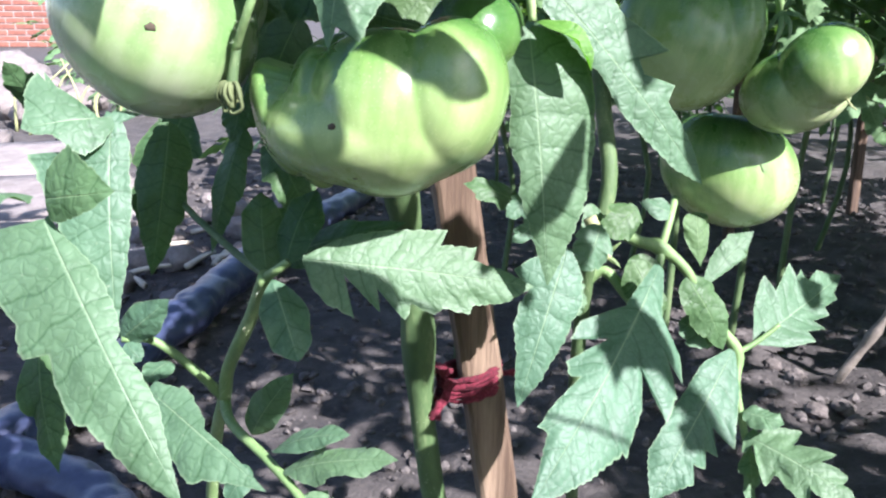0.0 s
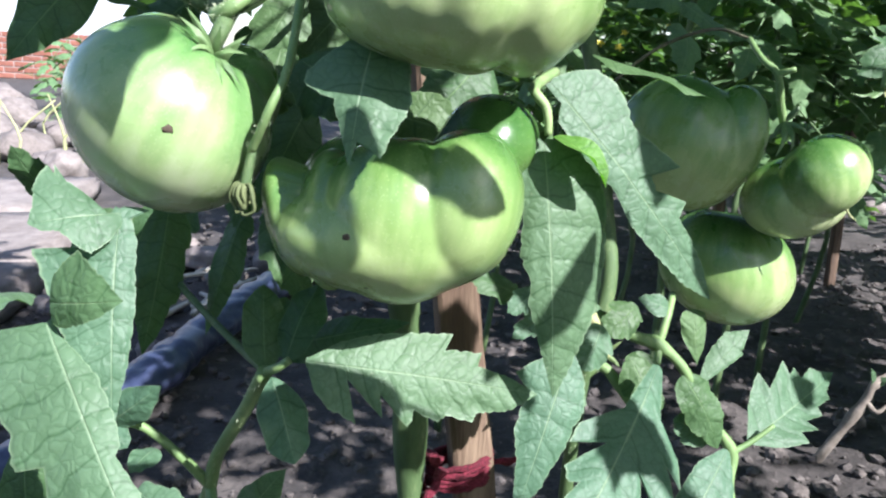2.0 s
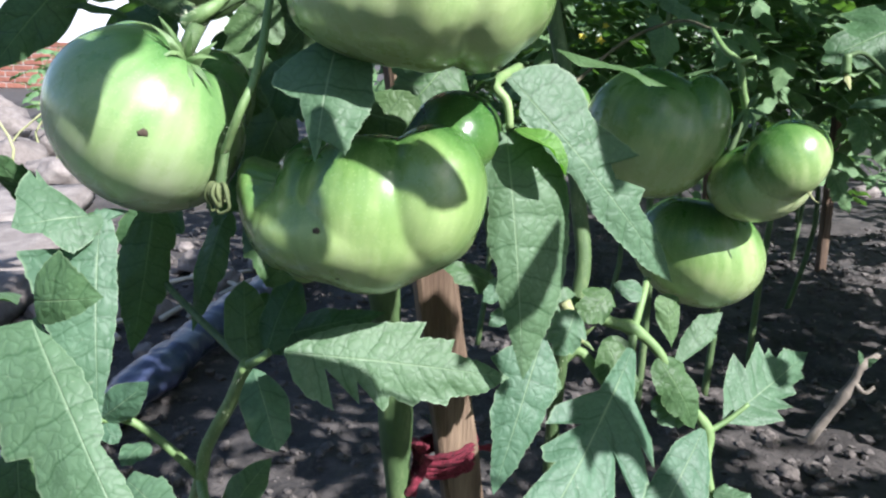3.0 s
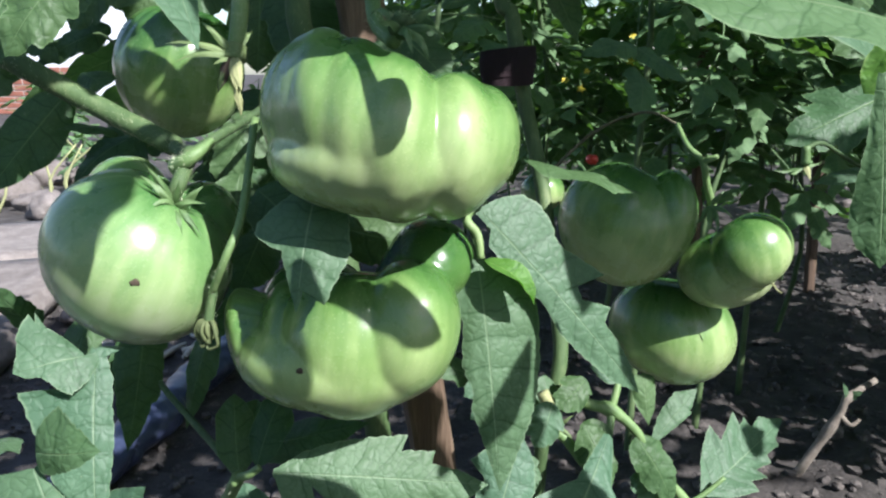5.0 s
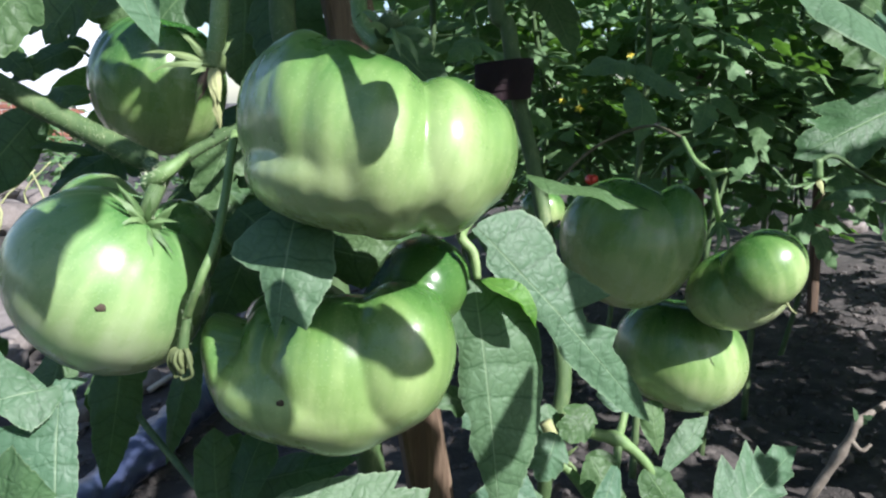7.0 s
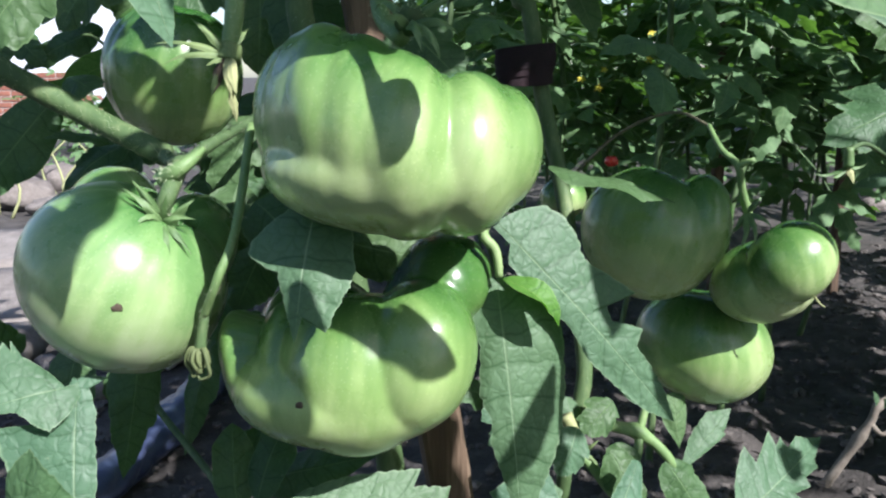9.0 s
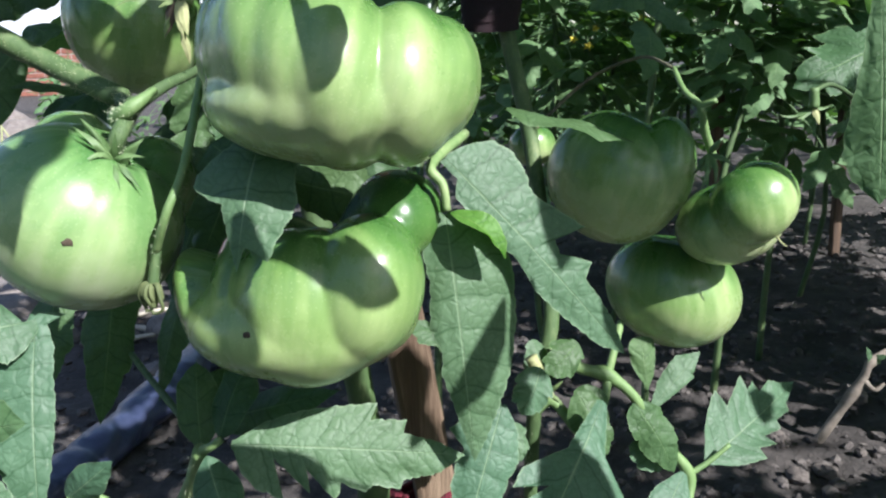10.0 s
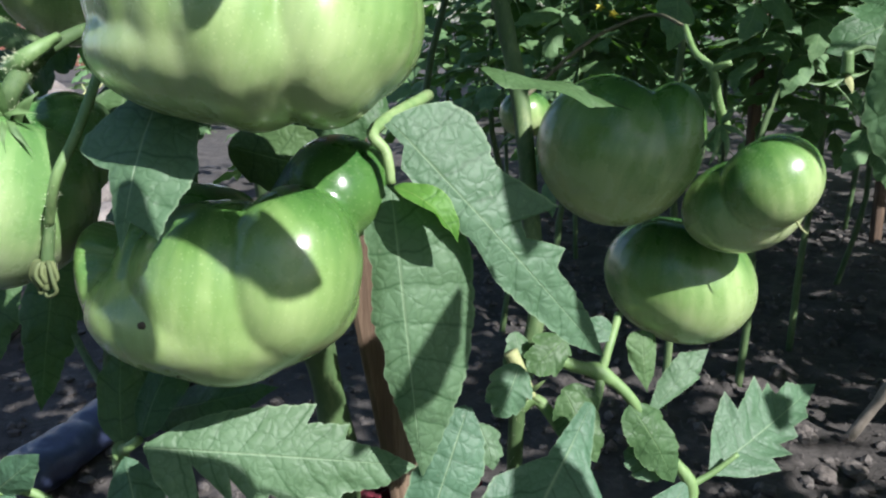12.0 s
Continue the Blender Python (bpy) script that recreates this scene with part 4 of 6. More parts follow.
leaf(plant, (-0.101, 0.4, 0.4954), (-0.0755, 0.39, 0.4454), 0.0349, (0.1, -0.8, 0.4), LEAF_SHADED, teeth=3, cut=0.25)

leaf(plant, (-0.1044, 0.4, 0.484), (-0.0781, 0.36, 0.438), 0.0378, (0.1, -0.8, 0.4), LEAF_SHADED, teeth=3, cut=0.25)
leaf(plant, (-0.0676, 0.4, 0.4787), (-0.0907, 0.37, 0.4439), 0.0378, (0.1, -0.8, 0.4), LEAF_SHADED, teeth=3, cut=0.25)
leaf(plant, (-0.1316, 0.42, 0.5082), (-0.1593, 0.41, 0.4765), 0.0407, (0.1, -0.8, 0.4), LEAF_SHADED, teeth=3, cut=0.25)
leaf(plant, (-0.1439, 0.44, 0.4117), (-0.1698, 0.42, 0.3416), 0.0393, (0.2, -0.8, 0.4), LEAF_SHADED, teeth=3, cut=0.25)
leaf(plant, (-0.0972, 0.44, 0.399), (-0.0709, 0.42, 0.3482), 0.036, (0.1, -0.8, 0.4), LEAF_SHADED, teeth=3, cut=0.25)
leaf(plant, (-0.1786, 0.42, 0.3989), (-0.1868, 0.4, 0.341), 0.0344, (-0.1, -0.8, 0.4), LEAF_SHADED, teeth=3, cut=0.25)

leaf(plant, (-0.1567, 0.43, 0.5539), (-0.1953, 0.42, 0.5329), 0.0211, (0.1, -0.8, 0.4), LEAF_SHADED, teeth=3, cut=0.2)
leaf(plant, (-0.1992, 0.42, 0.5565), (-0.1772, 0.41, 0.5344), 0.0192, (0.1, -0.8, 0.4), LEAF_SHADED, teeth=3, cut=0.2)
leaf(plant, (-0.0132, 0.4, 0.5597), (0.0258, 0.39, 0.5225), 0.0397, (0.1, -0.9, 0.2), LEAF_SHADED, teeth=3, cut=0.2)

leaf(plant, (-0.0659, 0.37, 0.4605), (-0.0816, 0.355, 0.4242), 0.0332, (0.1, -0.85, 0.3), LEAF_SHADED, teeth=3, cut=0.2)
leaf(plant, (-0.0878, 0.38, 0.4425), (-0.0985, 0.36, 0.404), 0.0284, (-0.1, -0.85, 0.3), LEAF_SHADED, teeth=3, cut=0.2)

leaf(plant, (0.0146, 0.375, 0.486), (-0.0111, 0.36, 0.4574), 0.0426, (0.1, -0.85, 0.3), LEAF_SHADED, teeth=3, cut=0.2)
# leaves under the ribbed fruit, darkened in colour for the shade there
leaf(plant, (-0.0707, 0.3150, 0.3636), (-0.0144, 0.3000, 0.3824), 0.022, (0.1, -0.7, 0.65), LEAF_SHADED, teeth=3, cut=0.15, bend=0.06, fold=0.25)
leaf(plant, (-0.0695, 0.3200, 0.3628), (-0.0761, 0.3250, 0.3810), 0.026, (0.0, -0.85, 0.4), LEAF_SHADED, teeth=2, cut=0.1, fold=0.3)

# ---- the stem beside it with the smaller cluster ----
second = thing("tomato_plant", (0.09, 0.44, 0.0), "tomato stem with a cluster of smaller green fruit", "plant", "tomato plants")
stalk(second, [(0.1, 0.46, 1.3), (0.09, 0.455, 0.9), (0.0568, 0.445, 0.6028), (0.0618, 0.44, 0.5587), (0.0682, 0.436, 0.5166), (0.0779, 0.425, 0.4681), (0.0821, 0.4, 0.4138), (0.0839, 0.385, 0.3799), (0.0769, 0.38, 0.3471), (0.0747, 0.385, 0.3238), (0.075, 0.4, 0.24), (0.085, 0.43, 0.1), (0.09, 0.44, -0.02)], 0.0048, 0.0036, "main_stem", STEM_DARK, fuzz=900)
stalk(second, [(0.0731, 0.385, 0.3254), (0.0841, 0.383, 0.3339), (0.0948, 0.375, 0.3228), (0.1029, 0.37, 0.3139)], 0.003, 0.0026, "side_stem", STEM, fuzz=60)
stalk(second, [(0.077, 0.385, 0.3622), (0.1008, 0.39, 0.3487), (0.1151, 0.392, 0.3435), (0.129, 0.39, 0.3316), (0.1451, 0.39, 0.3058), (0.1604, 0.388, 0.2852), (0.1588, 0.38, 0.2671), (0.1655, 0.37, 0.235)], 0.0034, 0.002, "leaf_stalk", STEM, fuzz=120, knot=(0.28, 0.7))
stalk(second, [(0.1151, 0.392, 0.3435), (0.1201, 0.398, 0.3573), (0.1257, 0.41, 0.3667)], 0.0022, 0.002, "leaf_stalk", STEM)
stalk(second, [(0.1151, 0.392, 0.3435), (0.1126, 0.385, 0.3332), (0.1069, 0.375, 0.3244), (0.0966, 0.36, 0.3088)], 0.0024, 0.0014, "leaf_stalk", STEM)
stalk(second, [(0.1604, 0.388, 0.2852), (0.1712, 0.39, 0.291), (0.1832, 0.392, 0.3001)], 0.0018, 0.0012, "leaf_stalk", STEM)
stalk(second, [(0.1488, 0.41, 0.5015), (0.1482, 0.39, 0.4915), (0.1535, 0.382, 0.4845), (0.1579, 0.385, 0.4716), (0.1643, 0.39, 0.4578)], 0.0012, 0.0022, "fruit_stalk", STEM, fuzz=60)
stalk(second, [(0.1535, 0.382, 0.4845), (0.1607, 0.38, 0.4873)], 0.0018, 0.0012, "fruit_stalk", STEM)
stalk(second, [(0.1488, 0.41, 0.5015), (0.1396, 0.44, 0.5067), (0.1124, 0.45, 0.4946), (0.0773, 0.43, 0.4674)], 0.0008, 0.0011, "fruit_stalk", STEM_OLD)
lobed_leaf(second, (0.1059, 0.3600, 0.3446), (0.0339, 0.2650, 0.2729), (0.19, -0.68, 0.71), ((0.21, 0.055), (0.28, 0.183), (0.34, 0.188), (0.35, 0.060), (0.42, 0.170), (0.48, 0.136), (0.49, 0.094), (0.58, 0.154), (0.64, 0.171), (0.68, 0.114), (0.83, 0.059), (0.95, 0.018)), ((0.14, 0.094), (0.16, 0.220), (0.22, 0.274), (0.22, 0.193), (0.27, 0.279), (0.34, 0.299), (0.34, 0.221), (0.35, 0.118), (0.40, 0.194), (0.51, 0.251), (0.52, 0.232), (0.68, 0.175)), lean=(20, 52), bend=0.04, fold=0.12, wave=0.04)
lobed_leaf(second, (0.1565, 0.3850, 0.2882), (0.1021, 0.3300, 0.2312), (0.11, -0.77, 0.63), ((0.15, 0.118), (0.33, 0.129), (0.48, 0.165), (0.64, 0.188), (0.84, 0.091)), ((0.14, 0.141), (0.29, 0.223), (0.36, 0.289), (0.41, 0.114), (0.45, 0.240), (0.50, 0.158), (0.54, 0.223), (0.61, 0.139), (0.65, 0.207), (0.79, 0.120)), lean=(10, 45), bend=0.05, fold=0.1, wave=0.05)
lobed_leaf(second, (0.1704, 0.3920, 0.2891), (0.2438, 0.4500, 0.3091), (0.26, -0.59, 0.76), ((0.09, 0.148), (0.2, 0.23), (0.25, 0.15), (0.33, 0.21), (0.37, 0.12), (0.47, 0.165), (0.53, 0.1), (0.64, 0.12), (0.72, 0.07)), ((0.08, 0.16), (0.22, 0.32), (0.27, 0.19), (0.34, 0.24), (0.42, 0.30), (0.46, 0.19), (0.52, 0.22), (0.58, 0.13), (0.68, 0.15), (0.78, 0.09)), lean=(25, 40), bend=0.04, fold=-0.15, wave=0.06)
lobed_leaf(second, (0.1385, 0.3900, 0.3233), (0.1704, 0.4100, 0.3477), (0.08, -0.82, 0.56), ((0.62, 0.169), (0.62, 0.127), (0.63, 0.153), (0.64, 0.109), (0.64, 0.130)), ((0.30, 0.147), (0.44, 0.182), (0.63, 0.210)), lean=(-10, 30))
leaf(second, (0.1628, 0.37, 0.2454), (0.2036, 0.33, 0.2328), 0.0458, (-0.1, -0.6, 0.8), teeth=4, cut=0.6, bend=0.08, wave=0.05)
leaf(second, (0.1606, 0.372, 0.2579), (0.1777, 0.36, 0.2572), 0.021, UP, teeth=2, cut=0.3)
leaf(second, (0.1651, 0.37, 0.2385), (0.1604, 0.35, 0.2137), 0.0166, (0.3, -0.9, 0.2), teeth=3, cut=0.3)
leaf(second, (0.1381, 0.395, 0.3315), (0.136, 0.405, 0.3601), 0.0199, (0.1, -0.95, 0.2), LEAF_PALE, teeth=2, cut=0.1, peak=0.6)
leaf(second, (0.1234, 0.4, 0.3599), (0.104, 0.4, 0.3666), 0.0138, (0.0, -0.7, 0.7), teeth=1, cut=0.05)
leaf(second, (0.1286, 0.388, 0.3291), (0.1513, 0.385, 0.2882), 0.028, (0.2, -0.9, 0.2), LEAF_SHADED, teeth=3, cut=0.2)
leaf(second, (0.1487, 0.388, 0.2935), (0.1271, 0.39, 0.3026), 0.0239, (0.1, -0.9, 0.3), teeth=3, cut=0.25)
leaf(second, (0.0731, 0.375, 0.3721), (0.0771, 0.365, 0.3444), 0.017, (0.3, -0.9, 0.3), teeth=3, cut=0.2)
leaf(second, (0.1002, 0.38, 0.3441), (0.1069, 0.375, 0.3166), 0.0233, (-0.1, -0.9, 0.2), LEAF_SHADED, teeth=3, cut=0.2)
leaf(second, (0.0445, 0.36, 0.3812), (0.0292, 0.35, 0.3714), 0.0164, (0.0, -0.8, 0.5), teeth=3, cut=0.3)
leaf(second, (0.0477, 0.36, 0.3674), (0.0321, 0.35, 0.359), 0.0136, (0.0, -0.8, 0.5), teeth=3, cut=0.3)
leaf(second, (0.0376, 0.37, 0.3733), (0.0097, 0.365, 0.3842), 0.0199, (0.0, -0.6, 0.7), LEAF_SHADED, teeth=3, cut=0.3)
leaf(second, (0.0565, 0.34, 0.3457), (0.0621, 0.33, 0.33), 0.0157, FRONT, teeth=3, cut=0.3)
leaf(second, (0.0949, 0.3700, 0.3716), (0.0773, 0.3600, 0.3598), 0.022, (0.1, -0.8, 0.5), LEAF_SHADED, teeth=3, cut=0.25)
leaf(second, (0.0958, 0.3750, 0.3427), (0.1101, 0.3650, 0.3119), 0.026, (0.1, -0.85, 0.4), LEAF_SHADED, teeth=3, cut=0.25)
leaf(second, (0.0737, 0.3500, 0.3676), (0.0635, 0.3400, 0.3484), 0.024, (0.2, -0.8, 0.4), LEAF, teeth=3, cut=0.3)
young = stalk(second, [(0.0706, 0.3620, 0.3681), (0.0758, 0.3600, 0.3561), (0.0791, 0.3580, 0.3484)], 0.0034, 0.0028, "young_bud", DRY)
for tip in ((0.0855, 0.3550, 0.3584), (0.0855, 0.3550, 0.3449), (0.0732, 0.3550, 0.3454)):
    leaf(young, (0.0785, 0.3580, 0.3503), tip, 0.0034, (0.1, -0.9, 0.3), SEPAL_PALE, "sepal", teeth=1, cut=0, bend=0.15, fold=0.4, heart=0, nu=12, nv=2)

# ---- the plant close beside the path, with two broad hanging leaves ----
near = thing("tomato_plant", (0.42, 0.06, 0.0), "tomato plant close by with broad drooping leaves", "plant", "tomato plants")
stalk(near, [(0.42, 0.06, -0.02), (0.41, 0.07, 0.3), (0.4, 0.08, 0.66), (0.41, 0.09, 0.85)], 0.009, 0.006, "main_stem", STEM_DARK)
stalk(near, [(0.4, 0.08, 0.52), (0.27, 0.1, 0.525), (0.13, 0.13, 0.531), (0.113, 0.13, 0.5305)], 0.0011, 0.0008, "leaf_stalk", STEM)
leaf(near, (0.116, 0.13, 0.53), (0.0382, 0.115, 0.5434), 0.0338, (0.0, -0.45, 0.9), LEAF_PALE, teeth=3, cut=0.1, bend=0.04, fold=0.15, peak=0.42, sharp=0.8)
lobed_leaf(near, (0.1326, 0.2000, 0.5288), (0.1355, 0.1950, 0.4754), (-0.30, -0.95, 0.07), ((0.14, 0.042), (0.35, 0.079), (0.60, 0.161), (0.68, 0.178), (0.82, 0.130)), ((0.21, 0.100), (0.45, 0.175), (0.77, 0.142)), lean=(-20, 30), bend=0.05, fold=0.2, material=LEAF_PALE)
leaf(near, (0.1842, 0.26, 0.5404), (0.1628, 0.26, 0.5215), 0.0244, (0.2, -0.5, 0.8), LEAF_THIN, teeth=3, cut=0.1)
# unseen loose leaves, turned to the sun, added only to throw broken shade on fruit and leaves
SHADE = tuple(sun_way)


def shadow_caster(owner, base, tip, over, under):
    """An unseen leaf, square to the sun, added to cast one shadow."""
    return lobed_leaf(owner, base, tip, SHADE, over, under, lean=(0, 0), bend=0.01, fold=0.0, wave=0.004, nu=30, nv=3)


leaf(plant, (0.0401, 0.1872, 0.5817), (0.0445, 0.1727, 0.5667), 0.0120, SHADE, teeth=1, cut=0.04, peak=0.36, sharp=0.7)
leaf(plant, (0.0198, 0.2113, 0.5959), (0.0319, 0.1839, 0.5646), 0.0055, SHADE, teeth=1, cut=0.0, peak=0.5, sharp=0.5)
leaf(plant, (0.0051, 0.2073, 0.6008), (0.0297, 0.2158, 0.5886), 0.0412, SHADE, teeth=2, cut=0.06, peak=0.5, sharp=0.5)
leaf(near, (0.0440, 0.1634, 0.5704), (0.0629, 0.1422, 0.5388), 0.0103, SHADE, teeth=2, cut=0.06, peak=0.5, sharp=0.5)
shadow_caster(near, (0.0638, 0.1572, 0.5719), (0.0884, 0.1517, 0.5486), ((0.3, 0.01),), ((0.02, 0.194), (0.11, 0.321), (0.24, 0.44), (0.44, 0.39), (0.66, 0.214), (0.82, 0.097)))
shadow_caster(near, (0.0900, 0.1588, 0.5784), (0.1049, 0.1478, 0.5581), ((0.33, 0.196), (0.60, 0.290), (0.86, 0.324), (0.95, 0.185)), ((0.22, 0.026), (0.47, 0.043), (0.82, 0.139), (0.97, 0.169)))
shadow_caster(plant, (-0.0633, 0.2158, 0.5692), (-0.0471, 0.1885, 0.5349), ((0.35, 0.184), (0.65, 0.182), (0.89, 0.067)), ((0.41, 0.100), (0.65, 0.085), (0.84, 0.047)))
shadow_caster(plant, (-0.0682, 0.2963, 0.6018), (-0.0443, 0.2991, 0.5855), ((0.54, 0.062), (0.57, 0.194), (0.98, 0.120)), ((0.10, 0.097),))
shadow_caster(plant, (-0.0385, 0.3179, 0.6049), (-0.0660, 0.3022, 0.6136), ((0.29, 0.361), (0.71, 0.325)), ((0.49, 0.350), (0.81, 0.349)))
shadow_caster(plant, (-0.0745, 0.3029, 0.6033), (-0.0613, 0.2940, 0.5861), ((0.41, 0.024), (0.47, 0.005)), ())
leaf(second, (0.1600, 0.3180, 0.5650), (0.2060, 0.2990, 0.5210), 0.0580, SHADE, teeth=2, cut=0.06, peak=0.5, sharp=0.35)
shadow_caster(second, (0.2086, 0.3293, 0.5475), (0.1906, 0.3048, 0.5417), ((0.11, 0.410), (0.86, 0.367)), ((0.20, 0.309), (0.86, 0.240)))
shadow_caster(second, (0.2453, 0.2987, 0.5509), (0.2625, 0.2906, 0.5312), ((0.02, 0.118),), ((0.20, 0.247), (0.59, 0.182)))
shadow_caster(near, (0.1688, 0.1581, 0.5791), (0.1623, 0.1253, 0.5578), ((0.52, 0.093), (0.97, 0.054)), ((0.30, 0.204), (0.67, 0.233)))
shadow_caster(near, (0.1755, 0.1793, 0.6294), (0.1930, 0.1521, 0.5941), ((0.34, 0.089), (0.74, 0.094)), ((0.18, 0.136), (0.42, 0.162), (0.69, 0.430), (0.81, 0.292), (0.97, 0.053)))
shadow_caster(near, (0.2452, 0.1768, 0.5441), (0.2375, 0.1359, 0.5174), ((0.33, 0.222), (0.64, 0.176)), ((0.03, 0.105), (0.41, 0.305), (0.60, 0.175), (0.72, 0.341), (0.78, 0.070)))
shadow_caster(near, (0.2998, 0.1840, 0.5174), (0.3191, 0.1594, 0.4828), ((0.21, 0.276), (0.54, 0.002), (0.56, 0.239), (0.85, 0.303)), ((0.14, 0.154), (0.29, 0.038)))
shadow_caster(near, (0.4006, 0.2403, 0.5561), (0.3988, 0.2207, 0.5418), ((0.23, 0.331),), ((0.10, 0.527), (0.83, 0.245)))
shadow_caster(plant, (-0.0618, 0.2324, 0.7424), (-0.0097, 0.2092, 0.6836), ((0.59, 0.271), (0.88, 0.233)), ((0.37, 0.306), (0.74, 0.173)))
shadow_caster(plant, (-0.0152, 0.2268, 0.7494), (0.0157, 0.2157, 0.7167), ((0.45, 0.205), (0.82, 0.244)), ((0.46, 0.320), (0.72, 0.166)))
shadow_caster(plant, (0.0017, 0.2369, 0.6672), (-0.0280, 0.2169, 0.6741), ((0.60, 0.695),), ((0.29, 0.071), (0.57, 0.143), (0.79, 0.293)))
shadow_caster(near, (0.1843, 0.1919, 0.5636), (0.2011, 0.1733, 0.5358), ((0.24, 0.181), (0.65, 0.196)), ((0.47, 0.184), (0.86, 0.148)))
shadow_caster(near, (0.2048, 0.1951, 0.5683), (0.2186, 0.1795, 0.5452), ((0.42, 0.186),), ((0.67, 0.215),))
shadow_caster(near, (0.2337, 0.1833, 0.5276), (0.2491, 0.1613, 0.4981), ((0.35, 0.215),), ((0.32, 0.251), (0.84, 0.219)))
shadow_caster(near, (0.2010, 0.1995, 0.6118), (0.2298, 0.1783, 0.5726), ((0.02, 0.233), (0.63, 0.306)), ((0.33, 0.198), (0.61, 0.107)))
shadow_caster(plant, (-0.1315, 0.3251, 0.6616), (-0.0876, 0.3243, 0.6271), ((0.17, 0.154), (0.54, 0.165), (0.85, 0.131)), ((0.26, 0.177), (0.63, 0.208), (0.95, 0.145)))
shadow_caster(plant, (-0.0907, 0.3233, 0.6692), (-0.0554, 0.3247, 0.6432), ((0.17, 0.098), (0.61, 0.103)), ((0.27, 0.141), (0.67, 0.167), (0.98, 0.097)))
shadow_caster(near, (0.2838, 0.1185, 0.6071), (0.3191, 0.0949, 0.5610), ((0.02, 0.096), (0.39, 0.111), (0.77, 0.086)), ((0.24, 0.081), (0.46, 0.139), (0.71, 0.084)))
shadow_caster(near, (0.2522, 0.1332, 0.6575), (0.2867, 0.1364, 0.6335), ((0.33, 0.208), (0.65, 0.161), (0.94, 0.123)), ((0.11, 0.185), (0.54, 0.168), (0.80, 0.094)))
shadow_caster(second, (0.1758, 0.3217, 0.7651), (0.2362, 0.2611, 0.6701), ((0.13, 0.089), (0.45, 0.101), (0.79, 0.078)), ((0.25, 0.089), (0.58, 0.101), (0.89, 0.078)))

# ---- stake and ties ----
def stake(points, half, label):
    ob = thing("wooden_stake", (points[0][0], points[0][1], 0), label, "stake", "garden stakes")
    a, b = Vector(points[0]), Vector(points[1])
    bm = bmesh.new()
    steps = 24
    rings = []
    for i in range(steps + 1):
        q = a.lerp(b, i / steps)
        ring = []
        for sx, sy in ((-1, -0.8), (-0.8, -1), (0.8, -1), (1, -0.8), (1, 0.8), (0.8, 1), (-0.8, 1), (-1, 0.8)):
            d = Vector((sx * half, sy * half * 0.75, 0))
            d.rotate(Euler((0, 0, radians(14))))
            ring.append(bm.verts.new(q + d * (1 + 0.06 * noise.noise((q + d) * 60))))
        rings.append(ring)
    for r, s in zip(rings, rings[1:]):
        for j in range(8):
            bm.faces.new((r[j], r[(j + 1) % 8], s[(j + 1) % 8], s[j]))
    bm.faces.new(rings[-1])
    part("pole", bm, WOOD, ob, smooth=False)
    return ob


stake([(0.0446, 0.418, 0.0965), (-0.0227, 0.4, 0.5778)], 0.0115, "weathered square wooden garden stake")
for x, y, high in ((0.62, 1.62, 0.95), (0.95, 1.75, 1.0)):
    stake([(x, y, -0.05), (x - 0.02, y + 0.01, high)], 0.011, "reddish wooden stake among the plants behind")


def tie(at, r, turns, height, label, material, squash=0.8, seed=0):
    """A knitted cord wound a few times round stem and stake."""
    rng = random.Random(seed)
    ob = thing("cord_tie", at, label, "cord tie")
    at = Vector(at)
    for k in range(turns):
        z = height * (k / max(1, turns - 1) - 0.5)
        pts = []
        for j in range(13):
            a = 2 * math.pi * j / 12
            pts.append(at + Vector((r * math.cos(a), r * squash * math.sin(a), z + 0.35 * height * math.sin(a + k) * 0.4 + rng.uniform(-0.0008, 0.0008) + 0.12 * r * math.cos(a))))
        part("strand", tube(bmesh.new(), pts, 0.0017, 0.0017, sides=7, steps=12, wobble=1.1), material, ob)
    return ob


red = tie((0.0152, 0.413, 0.2582), 0.0176, 9, 0.0115, "red knitted yarn wound round the stake", YARN, seed=1)
part("loose_end", tube(bmesh.new(), [(0.0041, 0.397, 0.264), (0.0022, 0.395, 0.2565), (-0.0018, 0.3945, 0.249), (-0.0042, 0.396, 0.2405)], 0.0036, 0.0026, steps=14, wobble=1.1), YARN, red)
part("loop", tube(bmesh.new(), [(0.0035, 0.4, 0.2674), (-0.0045, 0.41, 0.2662), (-0.0125, 0.414, 0.2592), (-0.0105, 0.41, 0.2502), (-0.0015, 0.4, 0.2479)], 0.0026, 0.0022, steps=14, wobble=1.1), YARN, red)
part("loop", tube(bmesh.new(), [(0.0285, 0.415, 0.2619), (0.044, 0.42, 0.2577), (0.058, 0.42, 0.266)], 0.0022, 0.0018, steps=14, wobble=1.1), YARN, red)


